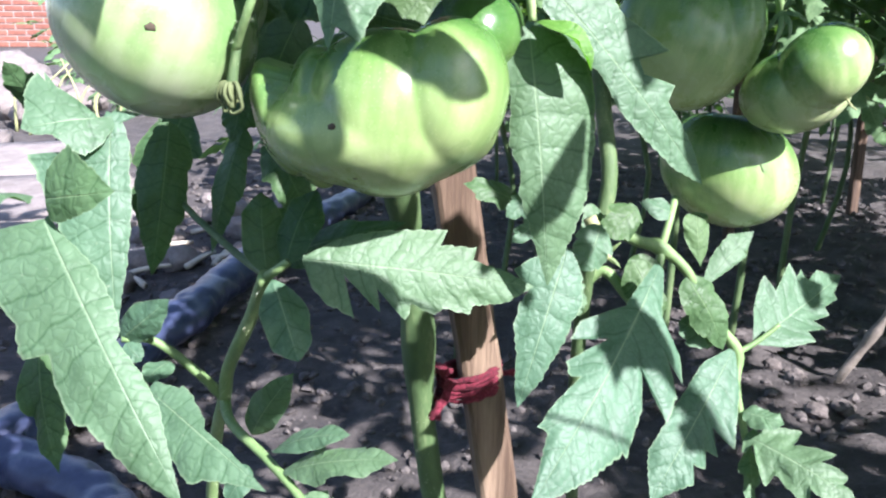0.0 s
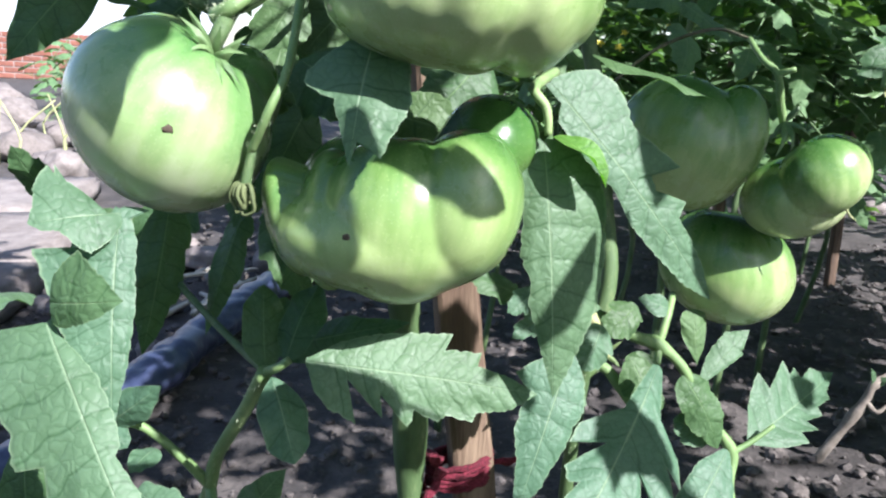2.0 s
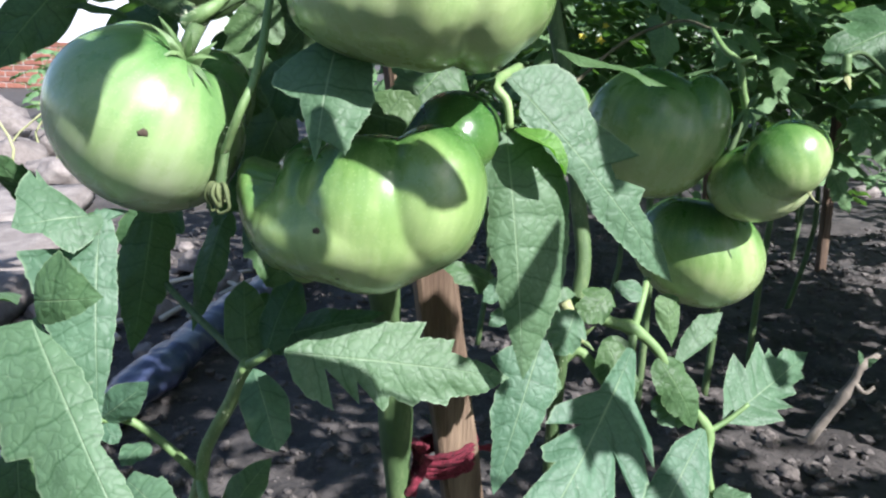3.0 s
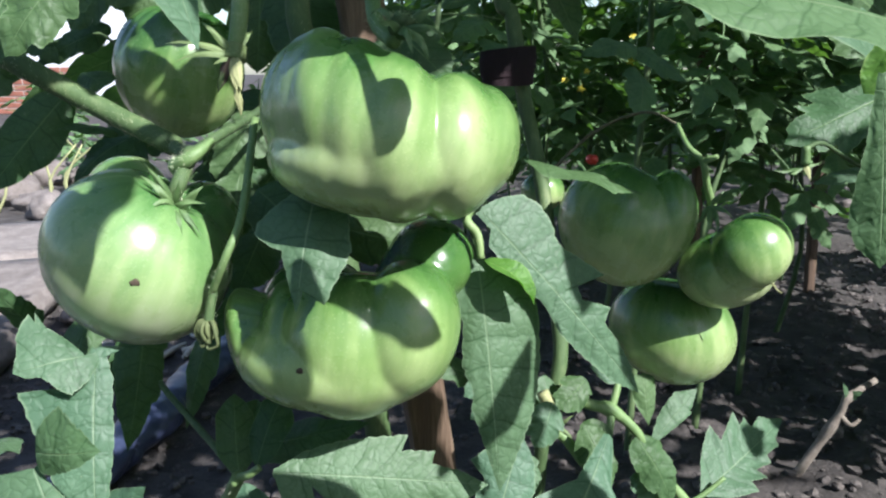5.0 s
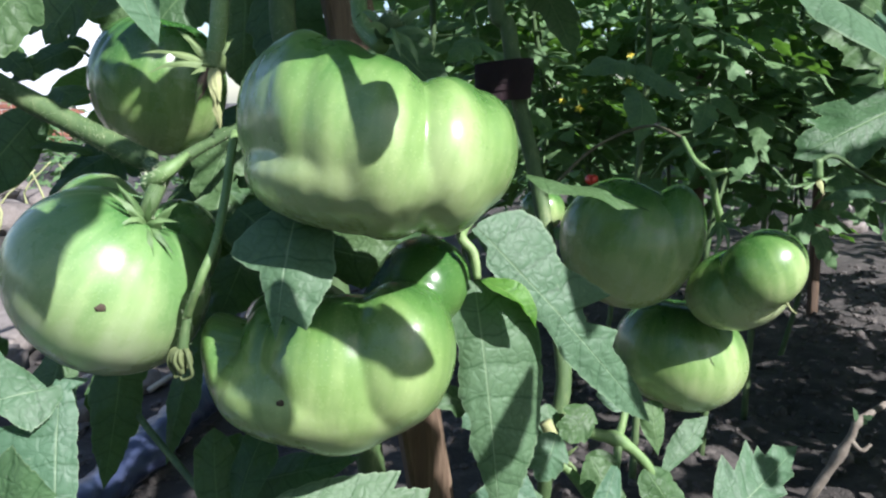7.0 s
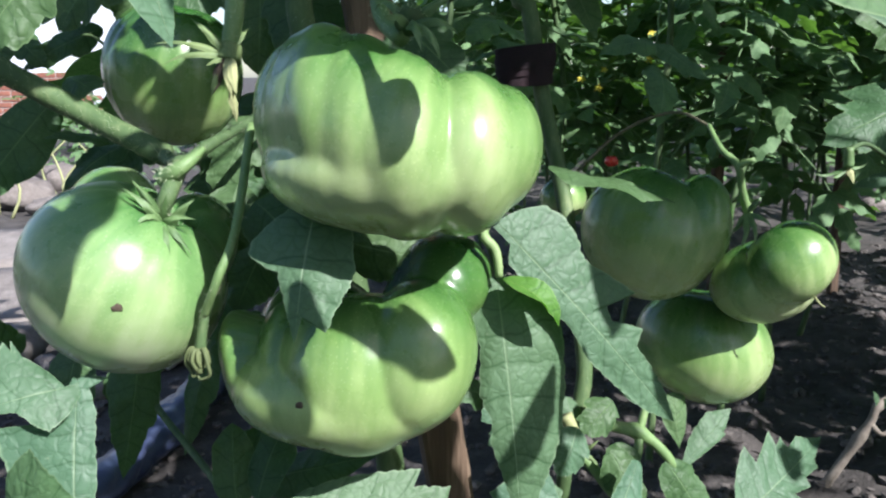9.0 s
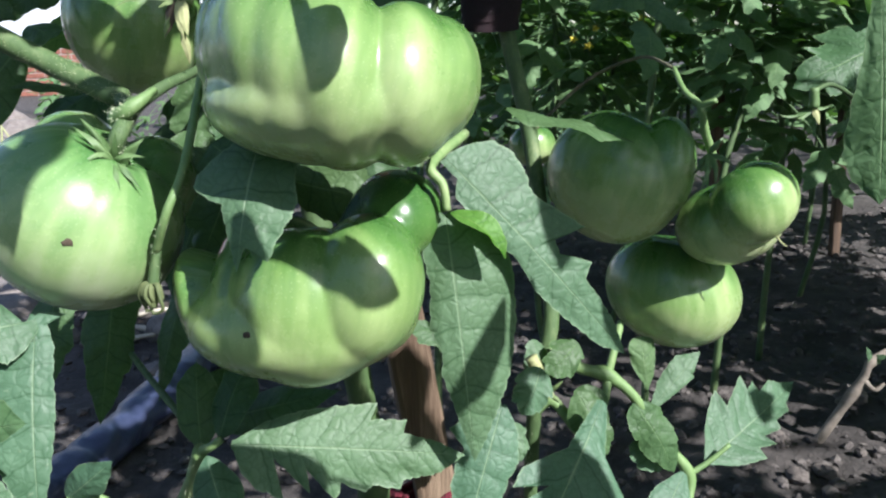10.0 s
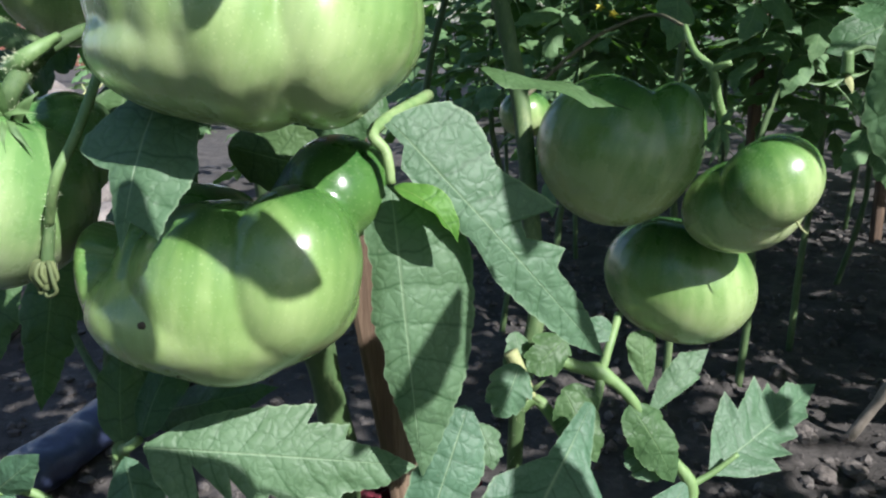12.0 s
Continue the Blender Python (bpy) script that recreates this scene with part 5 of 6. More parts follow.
def cloth_band(at, rx, ry, height, label, seed):
    """A flat cloth strip wrapped round stem and stake, creased and doubled."""
    ob = thing("cloth_tie", at, label, "cloth tie")
    at = Vector(at)
    for layer in range(3):
        bm = bmesh.new()
        rings = []
        for i in range(9):
            h = (i / 8 - 0.5) * height * (0.7 if layer else 1) + (layer - 1) * height * 0.12
            ring = []
            for j in range(40):
                a = 2 * math.pi * j / 40
                k = 1 + 0.05 * layer + 0.05 * noise.noise(Vector((math.cos(a) * 3 + layer, math.sin(a) * 3, h * 260 + seed)))
                ring.append(bm.verts.new(at + Vector((rx * k * math.cos(a), ry * k * math.sin(a), h + 0.1 * height * math.sin(a + layer)))))
            rings.append(ring)
        for r, s in zip(rings, rings[1:]):
            for j in range(40):
                bm.faces.new((r[j], r[(j + 1) % 40], s[(j + 1) % 40], s[j]))
        part("strip", bm, YARN_DARK, ob)
    return ob


cloth_band((0.0589, 0.435, 0.534), 0.0145, 0.0085, 0.017, "dark maroon cloth strip tied round the stem", 2)
# ---- ground ----
def ground_height(x, y):
    far = max(0.0, math.hypot(x, y - 0.5) - 3.5)
    k = 1 / (1 + far)
    return k * (0.018 * noise.noise(Vector((x * 2.2, y * 2.2, 1.7))) + 0.014 * noise.noise(Vector((x * 7, y * 7, 4.0))) + 0.008 * noise.noise(Vector((x * 22, y * 22, 9.0))) + 0.006 * noise.noise(Vector((x * 47, y * 47, 3.0))))


def steps_out(near, far, fine, grow):
    out, at, d = [0.0], 0.0, fine
    while at < far:
        if at > near:
            d *= grow
        at += d
        out.append(at)
    return out


half = steps_out(1.6, 300, 0.022, 1.18)
xs = [-v for v in half[:0:-1]] + half
ys = [0.8 - v for v in half[:0:-1]] + [0.8 + v for v in half]
bm = bmesh.new()
grid = [[bm.verts.new((x, y, ground_height(x, y))) for x in xs] for y in ys]
for a, b in zip(grid, grid[1:]):
    for j in range(len(xs) - 1):
        bm.faces.new((a[j], a[j + 1], b[j + 1], b[j]))
ground = new("ground", mesh_of("ground", bm, SOIL))
tagged(ground, "dry grey-brown crumbly garden soil", "soil", kind="structure")


def lump(bm, at, size, flat, seed):
    """An uneven rounded stone or clod."""
    made = bmesh.ops.create_icosphere(bm, subdivisions=3, radius=1)["verts"]
    off = Vector((seed * 1.7, seed * 0.9, seed * 2.3))
    turn = Matrix.Rotation(seed * 2.1, 3, "Z")
    for v in made:
        d = v.co.normalized()
        r = size * (1 + 0.35 * noise.noise(d * 1.4 + off) + 0.2 * noise.noise(d * 3.1 + off) + 0.09 * noise.noise(d * 8.5 + off))
        w = turn @ Vector((d.x * r, d.y * r * 0.85, d.z * r * flat))
        v.co = Vector(at) + w


def crumbs(name, count, area, sizes, material, label, seed):
    rng = random.Random(seed)
    verts, faces = [], []
    ico = bmesh.new()
    bmesh.ops.create_icosphere(ico, subdivisions=1, radius=1)
    dirs = [v.co.copy() for v in ico.verts]
    tris = [[v.index for v in f.verts] for f in ico.faces]
    ico.free()
    for _ in range(count):
        x, y = rng.uniform(area[0], area[1]), rng.uniform(area[2], area[3])
        s = sizes[0] + (sizes[1] - sizes[0]) * rng.random() ** 3
        off = Vector((rng.random() * 50, rng.random() * 50, 0))
        z = ground_height(x, y) + s * 0.25
        n0 = len(verts)
        for d in dirs:
            r = s * (1 + 0.9 * noise.noise(d * 2.3 + off))
            verts.append((x + d.x * r, y + d.y * r, z + d.z * r * 0.75))
        faces += [[n0 + k for k in t] for t in tris]
    me = bpy.data.meshes.new(name)
    me.from_pydata(verts, [], faces)
    me.materials.append(material)
    me.polygons.foreach_set("use_smooth", [False] * len(faces))
    return tagged(new(name, me), label, "soil", kind="stuff")


crumbs("soil_crumbs", 15000, (-1.1, 1.7, 0.35, 2.3), (0.0012, 0.010), CLOD, "loose crumbs and clods of dry soil", 4)
# ---- the rows of plants behind ----
def compound_mesh(seed, leaflets=7):
    """One whole tomato leaf about 0.2 long along +x: a drooping midrib with paired toothed leaflets."""
    rng = random.Random(seed)
    bm = bmesh.new()
    bm.loops.layers.uv.verify()
    line = [Vector((0.2 * t, 0.01 * math.sin(t * 4 + seed), 0.035 * t - 0.075 * t * t)) for t in (0, 0.25, 0.5, 0.75, 1)]
    tube(bm, line, 0.0017, 0.0009, sides=5, steps=2)
    for k in range(leaflets):
        t = 1.0 if k == 0 else 0.25 + 0.65 * ((k - 1) // 2) / max(1, (leaflets - 2) // 2)
        at = Vector((0.2 * t, 0.01 * math.sin(t * 4 + seed), 0.035 * t - 0.075 * t * t))
        side = 0 if k == 0 else (1 if k % 2 else -1)
        long = rng.uniform(0.055, 0.085) * (1.15 if k == 0 else 1)
        way = Vector((1 if k == 0 else 0.55, side * 0.85, rng.uniform(-0.55, 0.05))).normalized()
        tipat = at + way * long
        blade(bm, at, tipat, long * rng.uniform(0.5, 0.66), (rng.uniform(-0.25, 0.25), rng.uniform(-0.25, 0.25), 1), teeth=4, cut=0.35, bend=rng.uniform(0.02, 0.12), fold=rng.uniform(0.0, 0.35), nu=16, nv=2, seed=seed * 13 + k, curl=rng.uniform(-0.05, 0.15))
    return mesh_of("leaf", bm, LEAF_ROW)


LEAF_MESHES = [compound_mesh(s, 5 + 2 * (s % 2)) for s in range(8)]


def row_plant(x, y, tall, leaves, seed, low=0.12, big=1.0):
    rng = random.Random(seed)
    ob = thing("tomato_plant", (x, y, 0), "bushy tomato plant in the shade of its row", "plant", "tomato plants")
    pts = [(x, y, -0.02)]
    for k in range(1, 6):
        pts.append((x + rng.uniform(-0.03, 0.03), y + rng.uniform(-0.03, 0.03), tall * k / 5))
    part("main_stem", tube(bmesh.new(), pts, 0.0055, 0.003, sides=7, steps=3), STEM_DARK, ob)
    c = spline(pts, 8)
    for k in range(leaves):
        s = low + (1 - low) * (k + rng.random()) / leaves
        q = c[min(int(s * (len(c) - 1)), len(c) - 1)]
        me = rng.choice(LEAF_MESHES)
        o = new("leaf", me)
        o.parent = ob
        turn = Euler((rng.uniform(-0.5, 0.5), rng.uniform(-0.25, 0.65), k * 2.4 + rng.uniform(-0.5, 0.5)))
        size = rng.uniform(0.75, 1.3) * big
        o.matrix_basis = Matrix.Translation(q - Vector((x, y, 0))) @ turn.to_matrix().to_4x4() @ Matrix.Diagonal((size, size, size, 1))
    return ob


def row_stretch(plants):
    for x, y, tall, count, low in plants:
        row_plant(x, y, tall, count, int(x * 100 + y * 1000), max(low, 0.44 if y < 2.1 else 0.2) / tall, 0.8 if y < 1.35 else 0.95)


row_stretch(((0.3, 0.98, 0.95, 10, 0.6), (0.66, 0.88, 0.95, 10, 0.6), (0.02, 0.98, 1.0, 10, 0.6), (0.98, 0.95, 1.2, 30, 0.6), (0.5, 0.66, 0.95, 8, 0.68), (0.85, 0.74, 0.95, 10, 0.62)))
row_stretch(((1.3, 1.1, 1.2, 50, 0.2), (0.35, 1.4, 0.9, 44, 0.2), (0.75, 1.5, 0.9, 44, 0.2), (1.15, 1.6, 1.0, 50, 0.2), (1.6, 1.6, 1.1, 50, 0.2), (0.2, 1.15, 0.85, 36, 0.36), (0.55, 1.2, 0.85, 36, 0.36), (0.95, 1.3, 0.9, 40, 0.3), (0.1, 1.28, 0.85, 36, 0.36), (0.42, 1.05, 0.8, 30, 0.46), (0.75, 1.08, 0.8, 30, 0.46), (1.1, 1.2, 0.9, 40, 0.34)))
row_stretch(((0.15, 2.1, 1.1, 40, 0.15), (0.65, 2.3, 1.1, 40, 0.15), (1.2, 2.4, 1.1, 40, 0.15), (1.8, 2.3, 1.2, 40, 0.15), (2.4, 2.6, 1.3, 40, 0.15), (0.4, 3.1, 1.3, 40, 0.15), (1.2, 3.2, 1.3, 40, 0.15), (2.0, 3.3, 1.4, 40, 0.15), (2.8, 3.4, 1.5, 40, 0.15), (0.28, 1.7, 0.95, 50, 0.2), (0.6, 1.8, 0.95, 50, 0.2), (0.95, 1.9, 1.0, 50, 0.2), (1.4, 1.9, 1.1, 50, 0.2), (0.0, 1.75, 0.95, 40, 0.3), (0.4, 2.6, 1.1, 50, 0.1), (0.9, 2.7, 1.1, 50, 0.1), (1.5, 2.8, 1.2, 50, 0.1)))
# unseen plants off to the right, added to shade soil and rows
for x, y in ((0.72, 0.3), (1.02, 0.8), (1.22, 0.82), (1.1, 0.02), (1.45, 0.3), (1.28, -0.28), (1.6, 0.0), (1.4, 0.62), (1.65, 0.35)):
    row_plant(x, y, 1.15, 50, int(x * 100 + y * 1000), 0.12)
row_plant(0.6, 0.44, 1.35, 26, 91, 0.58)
# unseen row behind the camera, added to dim the fill light and turn it green
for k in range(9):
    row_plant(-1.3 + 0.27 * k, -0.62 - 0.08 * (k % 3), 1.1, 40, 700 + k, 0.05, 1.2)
# tall far plants that close the view behind the rows
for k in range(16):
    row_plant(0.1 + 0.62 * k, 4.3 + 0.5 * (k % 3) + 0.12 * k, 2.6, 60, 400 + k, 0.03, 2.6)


def shade_crown(ob, x, y, z0, z1, count, seed, spread=0.06):
    """Loose upper leaves out of view, added to shade the soil and the plants below."""
    rng = random.Random(seed)
    base = ob.location
    for k in range(count):
        z = z0 + (z1 - z0) * (k + rng.random()) / count
        o = new("leaf", rng.choice(LEAF_MESHES))
        o.parent = ob
        turn = Euler((rng.uniform(-0.4, 0.4), rng.uniform(-0.2, 0.5), rng.uniform(0.15, 2.9)))
        size = rng.uniform(0.9, 1.4)
        o.matrix_basis = Matrix.Translation(Vector((x + rng.uniform(-spread, spread), y + rng.uniform(-0.02, spread), z)) - base) @ turn.to_matrix().to_4x4() @ Matrix.Diagonal((size, size, size, 1))


shade_crown(near, 0.88, 0.04, 0.72, 1.0, 16, 21, 0.1)
shade_crown(plant, 0.0, 0.44, 0.68, 1.3, 26, 5)
shade_crown(plant, -0.22, 0.5, 0.7, 1.0, 6, 6, 0.12)
shade_crown(second, 0.1, 0.46, 0.68, 1.1, 20, 7)
shade_crown(second, 0.24, 0.42, 0.7, 1.0, 10, 8, 0.1)
shade_crown(plant, 0.02, 0.5, 0.72, 1.0, 12, 9, 0.1)
shade_crown(plant, -0.08, 0.4, 0.76, 1.15, 11, 11, 0.16)
shade_crown(second, 0.3, 0.4, 0.76, 1.0, 18, 12, 0.16)
shade_crown(second, 0.5, 0.42, 0.76, 0.95, 8, 13, 0.14)

def shade_canopy(ob, places, seed):
    """Unseen leaves added over the fruit to keep the inside of the plants in deep shade."""
    rng = random.Random(seed)
    for x, y, z in places:
        o = new("leaf", rng.choice(LEAF_MESHES))
        o.parent = ob
        size = rng.uniform(0.85, 1.15)
        turn = Euler((rng.uniform(0.1, 0.5), rng.uniform(-0.2, 0.25), rng.uniform(-0.5, 0.5) + 3.14 * (x > 0.05)))
        o.matrix_basis = Matrix.Translation(Vector((x + (0.09 if x > 0.05 else -0.09), y, z + rng.uniform(-0.02, 0.02))) - ob.location) @ turn.to_matrix().to_4x4() @ Matrix.Diagonal((size, size, size, 1))


shade_canopy(plant, [(x, y, 0.74) for x in (-0.12, -0.03, 0.05, 0.13) for y in (0.27, 0.33, 0.39)], 51)
shade_canopy(second, [(x, y, 0.76) for x in (0.2, 0.28, 0.36) for y in (0.24, 0.3, 0.36)], 52)

# ---- open ground beside the row: hose, slabs, stones, brick and white walls ----
def hose(points, r, label, seed):
    """A run of thin-walled plastic hose, slack and crumpled: flattened, with creases that run askew round it."""
    ob = thing("garden_hose", points[0], label, "hose", "hoses")
    bm = bmesh.new()
    way = spline(points, 26)
    rings = []
    for i, q in enumerate(way):
        a, b = way[max(0, i - 1)], way[min(len(way) - 1, i + 1)]
        ax = (b - a).normalized()
        out = ax.cross(Vector((0, 0, 1))).normalized()
        up = out.cross(ax)
        ring = []
        for j in range(28):
            c = 2 * math.pi * j / 28
            d = out * math.cos(c) + up * math.sin(c) * 0.78
            at = q + d * r
            crease = 1 - abs(noise.noise(at * 21 + Vector((seed, 0, 0)))) * 2.2
            k = 1 + 0.22 * noise.noise(at * 9 + Vector((0, seed, 0))) - 0.2 * max(0.0, crease) ** 3 + 0.08 * noise.noise(at * 60)
            ring.append(bm.verts.new(q + d * r * k))
        rings.append(ring)
    for p, q in zip(rings, rings[1:]):
        for j in range(28):
            bm.faces.new((p[j], p[(j + 1) % 28], q[(j + 1) % 28], q[j]))
    part("hose_run", bm, FILM, ob)
    return ob


hose([(-0.2, 1.9, 0.03), (-0.3, 1.5, 0.035), (-0.36, 1.22, 0.035), (-0.39, 1.0, 0.035), (-0.45, 0.75, 0.035), (-0.6, 0.45, 0.035), (-0.8, 0.2, 0.03)], 0.036, "thick crumpled dark blue plastic hose on the soil in dappled shade", 3)
hose([(-0.9, 0.85, 0.03), (-0.6, 0.76, 0.03), (-0.42, 0.68, 0.03), (-0.3, 0.6, 0.03), (-0.24, 0.45, 0.03), (-0.3, 0.2, 0.03)], 0.028, "second loop of crumpled dark blue plastic hose on the soil", 8)


def stone(x, y, size, flat, seed, label="pale rough field stone on the soil"):
    bm = bmesh.new()
    lump(bm, (0, 0, 0), size, flat, seed)
    ob = new("stone", mesh_of("stone", bm, STONE))
    ob.location = (x, y, ground_height(x, y) + size * flat * 0.6)
    return tagged(ob, label, "stone", "stones")


rng = random.Random(12)
for x, y, size in ((-1.7, 3.3, 0.13), (-1.95, 3.5, 0.15), (-1.5, 3.15, 0.1), (-2.3, 4.4, 0.2), (-2.6, 4.7, 0.2), (-1.35, 2.9, 0.09), (-1.8, 3.9, 0.14), (-0.6, 1.55, 0.05), (-0.5, 1.75, 0.06), (-0.72, 1.7, 0.07), (-0.42, 1.6, 0.045), (-0.35, 1.72, 0.05), (-0.9, 1.5, 0.06), (-0.85, 1.9, 0.08), (-0.5, 1.4, 0.035), (1.7, 2.9, 0.06), (1.9, 3.4, 0.08), (2.2, 3.0, 0.07)):
    stone(x, y, size, rng.uniform(0.5, 0.8), rng.uniform(0, 40))

for k in range(30):
    stone(rng.uniform(-0.72, -0.3), rng.uniform(1.12, 2.0), rng.uniform(0.01, 0.034), rng.uniform(0.4, 0.8), rng.uniform(0, 40), "small pale stone lying on the soil by the hose")


for k in range(16):
    x, y = rng.uniform(-0.62, -0.36), rng.uniform(1.28, 1.75)
    turn, long = rng.uniform(0, math.pi), rng.uniform(0.03, 0.075)
    away = Vector((math.cos(turn) * long, math.sin(turn) * long, 0))
    straw = thing("dry_straw", (x, y, 0), "short pale broken straw lying on the soil", "straw", "straws on the soil")
    low = Vector((x, y, ground_height(x, y) + 0.014))
    part("stem_piece", tube(bmesh.new(), [low - away, low + Vector((0.006, 0, 0.006)), low + away], 0.006, 0.004, sides=7, steps=4), STRAW, straw)


def slab(x, y, w, d, h, turn, label):
    bm = bmesh.new()
    bmesh.ops.create_cube(bm, size=1)
    for v in bm.verts:
        v.co = Vector((v.co.x * w, v.co.y * d, v.co.z * h))
    bmesh.ops.bevel(bm, geom=bm.edges[:], offset=0.012, segments=2, affect="EDGES")
    bmesh.ops.subdivide_edges(bm, edges=[e for e in bm.edges if e.calc_length() > 0.1], cuts=6, use_grid_fill=True)
    for v in bm.verts:
        v.co += v.normal * 0.006 * noise.noise(v.co * 14)
    ob = new("paving_slab", mesh_of("paving_slab", bm, STONE))
    ob.matrix_basis = pose(x, y, h * 0.35, 1.5, -1, turn)
    return tagged(ob, label, "slab", "slabs")


for k, (x, y, turn) in enumerate(((-1.25, 2.3, 12), (-1.05, 1.75, 8), (-1.7, 2.5, 14), (-1.5, 1.95, 10), (-0.95, 1.25, 6), (-1.42, 1.4, 9))):
    slab(x, y, 0.44, 0.5, 0.06, turn, "pale grey concrete paving slab set in the soil")

for k in range(26):
    clod_at = (rng.uniform(0.44, 0.72), rng.uniform(0.78, 1.02))
    bm = bmesh.new()
    lump(bm, (0, 0, 0), 0.004 + 0.013 * rng.random() ** 2, rng.uniform(0.45, 0.8), rng.uniform(0, 40))
    clod = new("soil_clod", mesh_of("soil_clod", bm, CLOD_PALE, smooth=False))
    clod.location = (*clod_at, ground_height(*clod_at) + 0.004)
    tagged(clod, "dry pale crumbling clod of garden soil", "clod", "clods by the twig")

# dry twig lying on the soil
twig = thing("twig", (0.6, 1.0, 0.0), "dry pale forked twig lying on the soil", "twig")
part("stick", tube(bmesh.new(), [(0.5154, 0.93, -0.0099), (0.5396, 0.93, 0.0312), (0.5627, 0.92, 0.0878), (0.5721, 0.92, 0.1112), (0.6128, 0.93, 0.1311)], 0.007, 0.004, knot=(0.4, 0.75)), TWIG, twig)
part("sprout_leaf", blade(bmesh.new(), (0.5709, 0.92, 0.1096), (0.5848, 0.91, 0.1232), 0.014, (0.1, -0.6, 0.8), teeth=3, cut=0.3, nu=14, nv=2), LEAF, twig, "small green sprouting leaf")
part("sprout_leaf", blade(bmesh.new(), (0.5709, 0.92, 0.1096), (0.5567, 0.91, 0.1362), 0.012, (-0.3, -0.6, 0.8), teeth=3, cut=0.3, nu=14, nv=2), LEAF, twig)
part("side_shoot", tube(bmesh.new(), [(0.5627, 0.92, 0.0878), (0.5734, 0.91, 0.0769), (0.5853, 0.91, 0.0848)], 0.004, 0.002), TWIG, twig)

# far brick wall and white outbuilding
def brick_wall(x0, x1, y, high, courses):
    wall = thing("brick_wall", ((x0 + x1) / 2, y, 0), "low red brick garden wall with pale mortar", "wall")
    bm = bmesh.new()
    bmesh.ops.create_cube(bm, size=1)
    for v in bm.verts:
        v.co = Vector(((x0 + x1) / 2 + v.co.x * (x1 - x0), y + v.co.y * 0.2, high / 2 - 0.05 + v.co.z * (high + 0.1)))
    part("mortar_bed", bm, MORTAR, wall, smooth=False)
    bm = bmesh.new()
    bmesh.ops.create_cube(bm, size=1)
    for v in bm.verts:
        v.co = Vector((v.co.x * 0.245, v.co.y * 0.22, v.co.z * 0.066))
    bmesh.ops.bevel(bm, geom=bm.edges[:], offset=0.006, segments=1, affect="EDGES")
    me = mesh_of("brick", bm, BRICK, smooth=False)
    n = int((x1 - x0) / 0.257)
    for r in range(courses):
        for c in range(n):
            o = new("brick", me)
            o.parent = wall
            o.location = (x0 - (x0 + x1) / 2 + 0.13 + c * 0.257 + (0.12 if r % 2 else 0), 0.0, 0.036 + r * 0.078)
    return wall


brick_wall(-8.2, -4.6, 11.0, 0.62, 8)
house = thing("outbuilding", (-9.0, 16.0, 0), "whitewashed outbuilding beyond the garden", "building")
bm = bmesh.new()
bmesh.ops.create_cube(bm, size=1)
for v in bm.verts:
    v.co = Vector((-9.5 + v.co.x * 9, 17.5 + v.co.y * 4, 1.4 + v.co.z * 2.9))
part("wall", bm, WHITEWASH, house, smooth=False)
bm = bmesh.new()
bmesh.ops.create_cube(bm, size=1)
for v in bm.verts:
    v.co = Vector((-9.5 + v.co.x * 9.8, 17.5 + v.co.y * (4.8 if v.co.z < 0 else 0.3), 3.35 + v.co.z * 1.0))
part("roof", bm, STONE, house, smooth=False)


# ---- small things in the rows behind ----
def flower(at, size, seed, material=None):
    """A drooping five-petalled tomato flower on a short stalk."""
    rng = random.Random(seed)
    ob = thing("tomato_flower", at, "small yellow tomato flower among the leaves", "flower", "tomato flowers")
    at = Vector(at)
    part("flower_stalk", tube(bmesh.new(), [at + Vector((0, 0.01, size * 1.6)), at + Vector((0, 0.004, size * 1.1)), at], size * 0.09, size * 0.07, sides=6, steps=3), STEM, ob)
    for k in range(5):
        a = 1.257 * k + rng.uniform(-0.2, 0.2)
        tip = at + Vector((math.cos(a) * size, -0.3 * size, math.sin(a) * size * 0.8 - 0.2 * size))
        part("petal", blade(bmesh.new(), at, tip, size * 0.5, (0, -1, 0.2), teeth=1, cut=0, bend=0.1, nu=8, nv=2, seed=k), YELLOW, ob)
    part("anther_cone", tube(bmesh.new(), [at, at + Vector((0, -0.3 * size, -0.12 * size)), at + Vector((0, -0.55 * size, -0.3 * size))], size * 0.16, size * 0.05, sides=8, steps=2), YELLOW, ob)
    return ob


for k, at in enumerate(((0.2844, 1, 0.5752), (0.2104, 0.95, 0.5104), (0.3115, 1.1, 0.544), (0.2388, 1.05, 0.5316), (0.2195, 1.1, 0.5191))):
    flower(at, 0.0055 + 0.001 * (k % 3), k)

for at in ((0.1928, 0.8, 0.4401), (0.5455, 0.9, 0.4645)):
    ripe = thing("tomato", at, "small ripening red tomato in the row behind", "tomato", "ripening tomatoes")
    child("fruit", fruit_mesh(0.0065, 0.9, [(90, 0.04, 20)], nt=24, nf=12), RED, ripe)
    child("fruit_stalk", tube(bmesh.new(), [(0, 0, 0.004), (0.001, 0, 0.01), (0.004, 0.002, 0.016)], 0.0009, 0.0007, sides=6, steps=3), STEM, ripe)

bud = thing("flower_bud", (0.2165, 0.4, 0.482), "pale green withering flower bud with spread sepals", "flower bud")
part("bud_body", tube(bmesh.new(), [(0.216, 0.4, 0.4902), (0.2164, 0.4, 0.4849), (0.2166, 0.4, 0.4805)], 0.0022, 0.0026, sides=8, steps=3), SEPAL, bud)
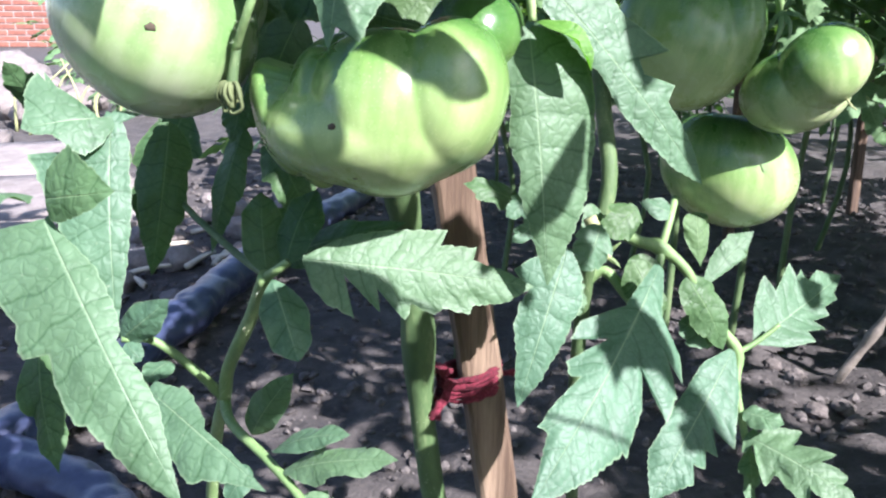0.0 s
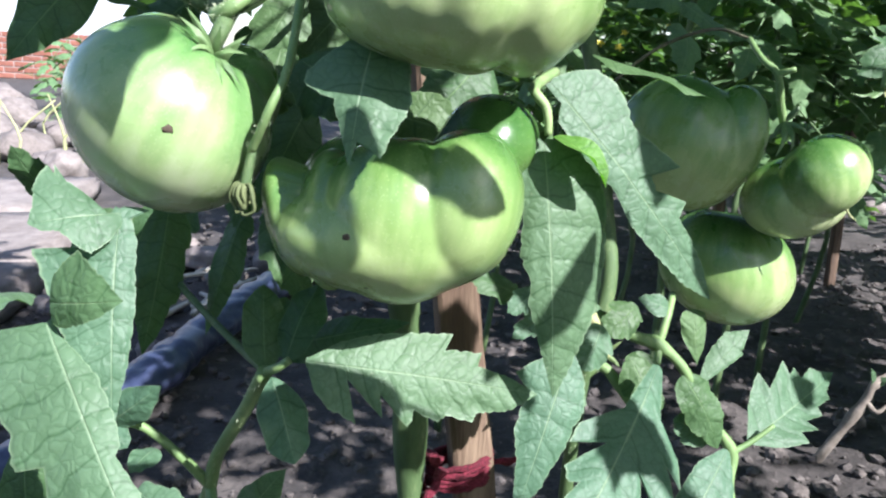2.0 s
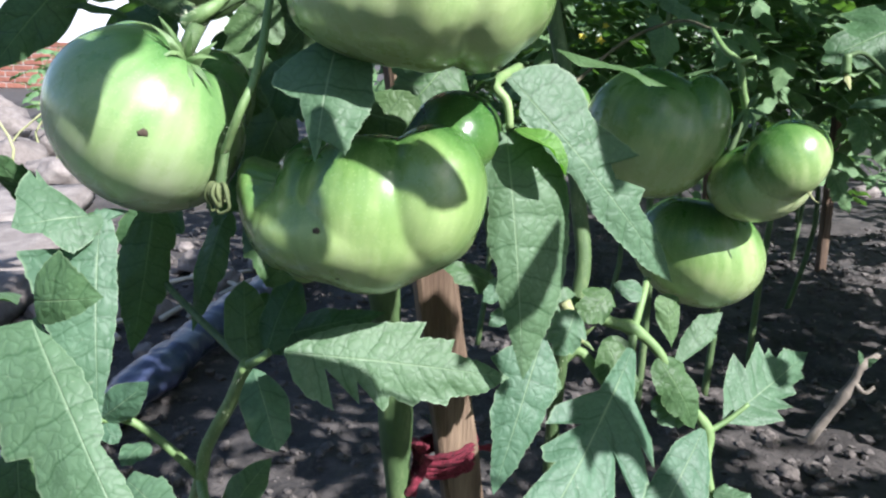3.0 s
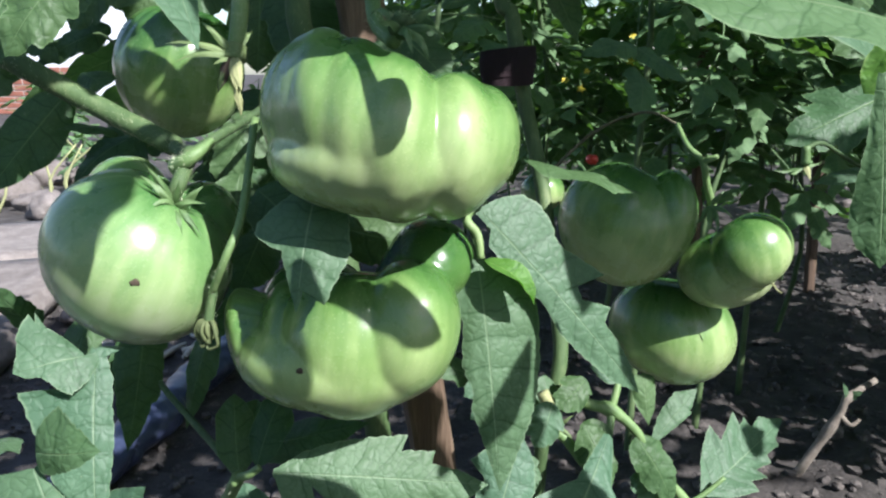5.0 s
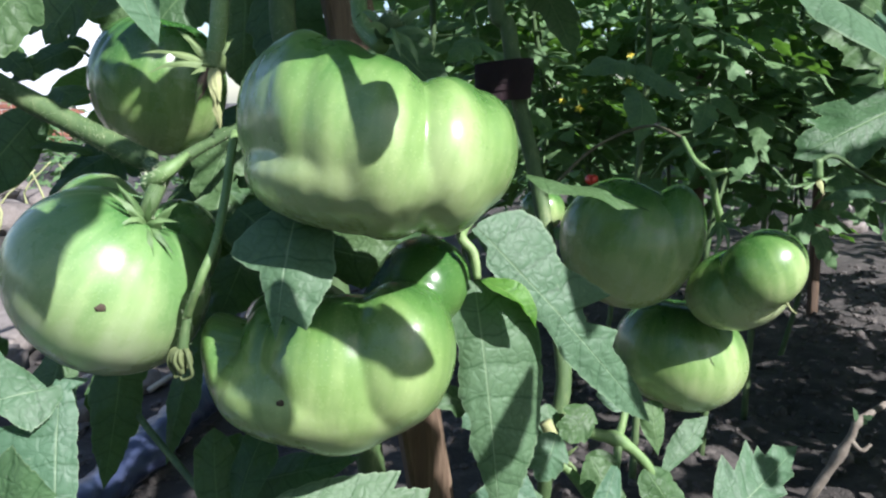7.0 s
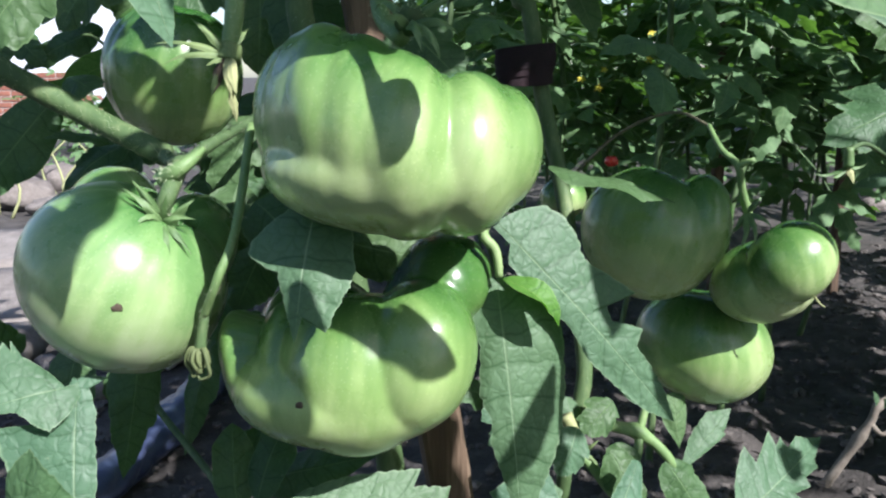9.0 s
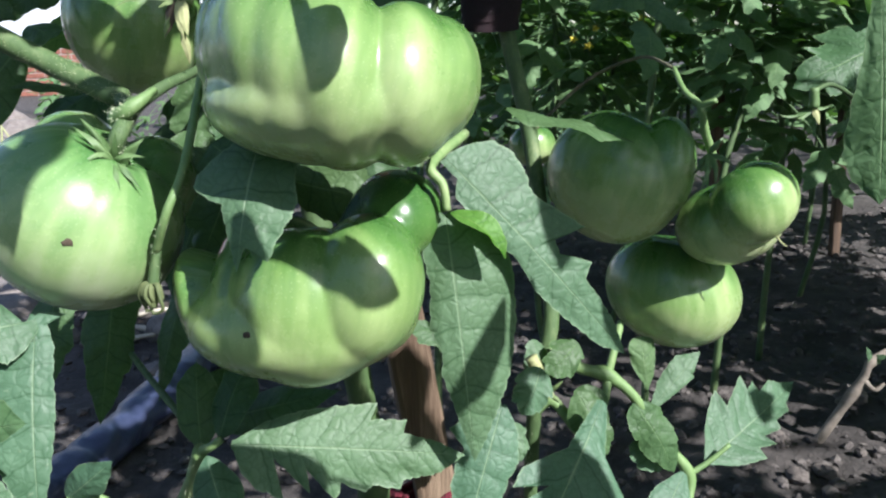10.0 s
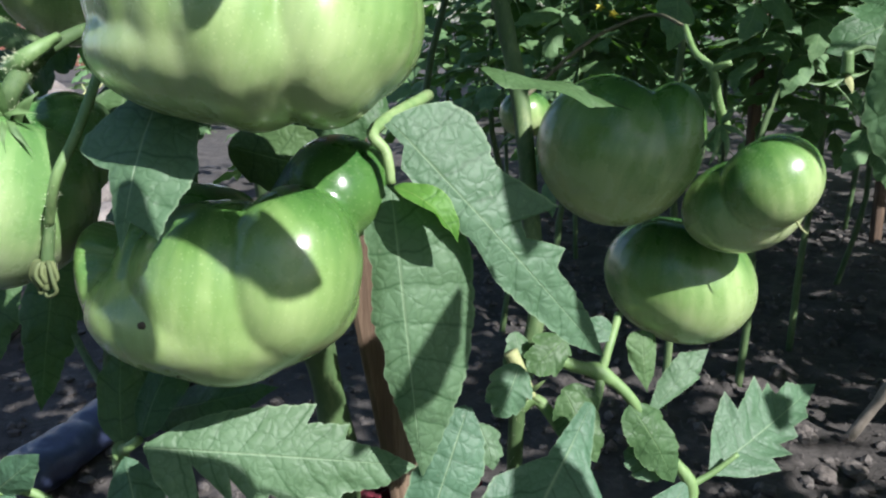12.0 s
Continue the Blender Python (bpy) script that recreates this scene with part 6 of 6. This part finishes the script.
part("bud_stalk", tube(bmesh.new(), [(0.2162, 0.4, 0.4891), (0.2306, 0.41, 0.4907), (0.2579, 0.43, 0.479), (0.2903, 0.45, 0.467)], 0.0012, 0.0014, sides=6, steps=4), STEM_DARK, bud)
part("petal", blade(bmesh.new(), (0.2165, 0.4, 0.4814), (0.219, 0.398, 0.4722), 0.004, (0.2, -0.9, 0.1), teeth=1, cut=0, bend=0.1, fold=0.5, nu=10, nv=2), DRY, bud, "withered orange-brown petal")
for tip in ((0.1989, 0.4, 0.4776), (0.2062, 0.395, 0.476), (0.2261, 0.4, 0.4821)):
    part("sepal", blade(bmesh.new(), (0.2163, 0.4, 0.4808), tip, 0.0026, (0.1, -0.5, 0.8), teeth=1, cut=0, bend=-0.15, fold=0.4, nu=10, nv=2), SEPAL, bud)

# leaves of the plant beside the bud
side = thing("tomato_plant", (0.33, 0.5, 0.0), "tomato plant with broad lobed grey-green leaves behind the cluster", "plant", "tomato plants")
stalk(side, [(0.46, 0.52, -0.02), (0.44, 0.51, 0.25), (0.3535, 0.5, 0.4608), (0.316, 0.49, 0.5261), (0.34, 0.5, 0.9)], 0.0065, 0.005, "main_stem", STEM_DARK, fuzz=100)
leaf(side, (0.3093, 0.47, 0.5195), (0.228, 0.45, 0.4869), 0.0664, (-0.1, -0.75, 0.6), LEAF_SHADED, teeth=5, cut=0.45, bend=0.05, fold=0.15)
leaf(side, (0.3133, 0.48, 0.5364), (0.2367, 0.46, 0.5603), 0.0535, (-0.1, -0.85, 0.4), LEAF_SHADED, teeth=4, cut=0.4)
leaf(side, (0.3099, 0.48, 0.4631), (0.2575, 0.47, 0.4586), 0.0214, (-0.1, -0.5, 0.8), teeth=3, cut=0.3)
leaf(side, (0.3032, 0.48, 0.5562), (0.2428, 0.46, 0.5853), 0.0535, (-0.1, -0.85, 0.4), LEAF_SHADED, teeth=4, cut=0.4)
leaf(side, (0.3191, 0.5, 0.5849), (0.1981, 0.48, 0.5931), 0.0535, (-0.1, -0.6, 0.6), LEAF_SHADED, teeth=4, cut=0.4)

# weeds and dry stalks on the open side
for x, y, tall, count, big in ((-1.55, 3.7, 0.3, 12, 0.8), (-1.3, 3.9, 0.35, 14, 0.8), (-1.9, 4.3, 0.35, 14, 0.9), (-2.6, 6.0, 0.5, 18, 1.4), (-3.4, 7.5, 0.6, 18, 1.6), (-1.6, 5.5, 0.5, 16, 1.2), (-0.9, 4.6, 0.5, 18, 1.1), (-0.55, 2.6, 0.45, 14, 0.9)):
    weed = row_plant(x, y, tall, count, int(-x * 300 + y * 77), 0.1, big)
    tagged(weed, "low green weed beside the stones", "weed", "weeds")
dry_rng = random.Random(31)
for k in range(9):
    x, y = -1.25 - 0.07 * k + dry_rng.uniform(-0.1, 0.1), 3.2 + dry_rng.uniform(-0.2, 0.5)
    dry = thing("dry_stalk", (x, y, 0), "bleached dry plant stalk leaning over the stones", "dry stalk", "dry stalks")
    part("stick", tube(bmesh.new(), [(x, y, -0.01), (x + dry_rng.uniform(-0.06, 0.06), y, 0.12), (x + dry_rng.uniform(-0.14, 0.14), y + 0.03, 0.26)], 0.007, 0.003, sides=6, steps=3), DRY, dry)
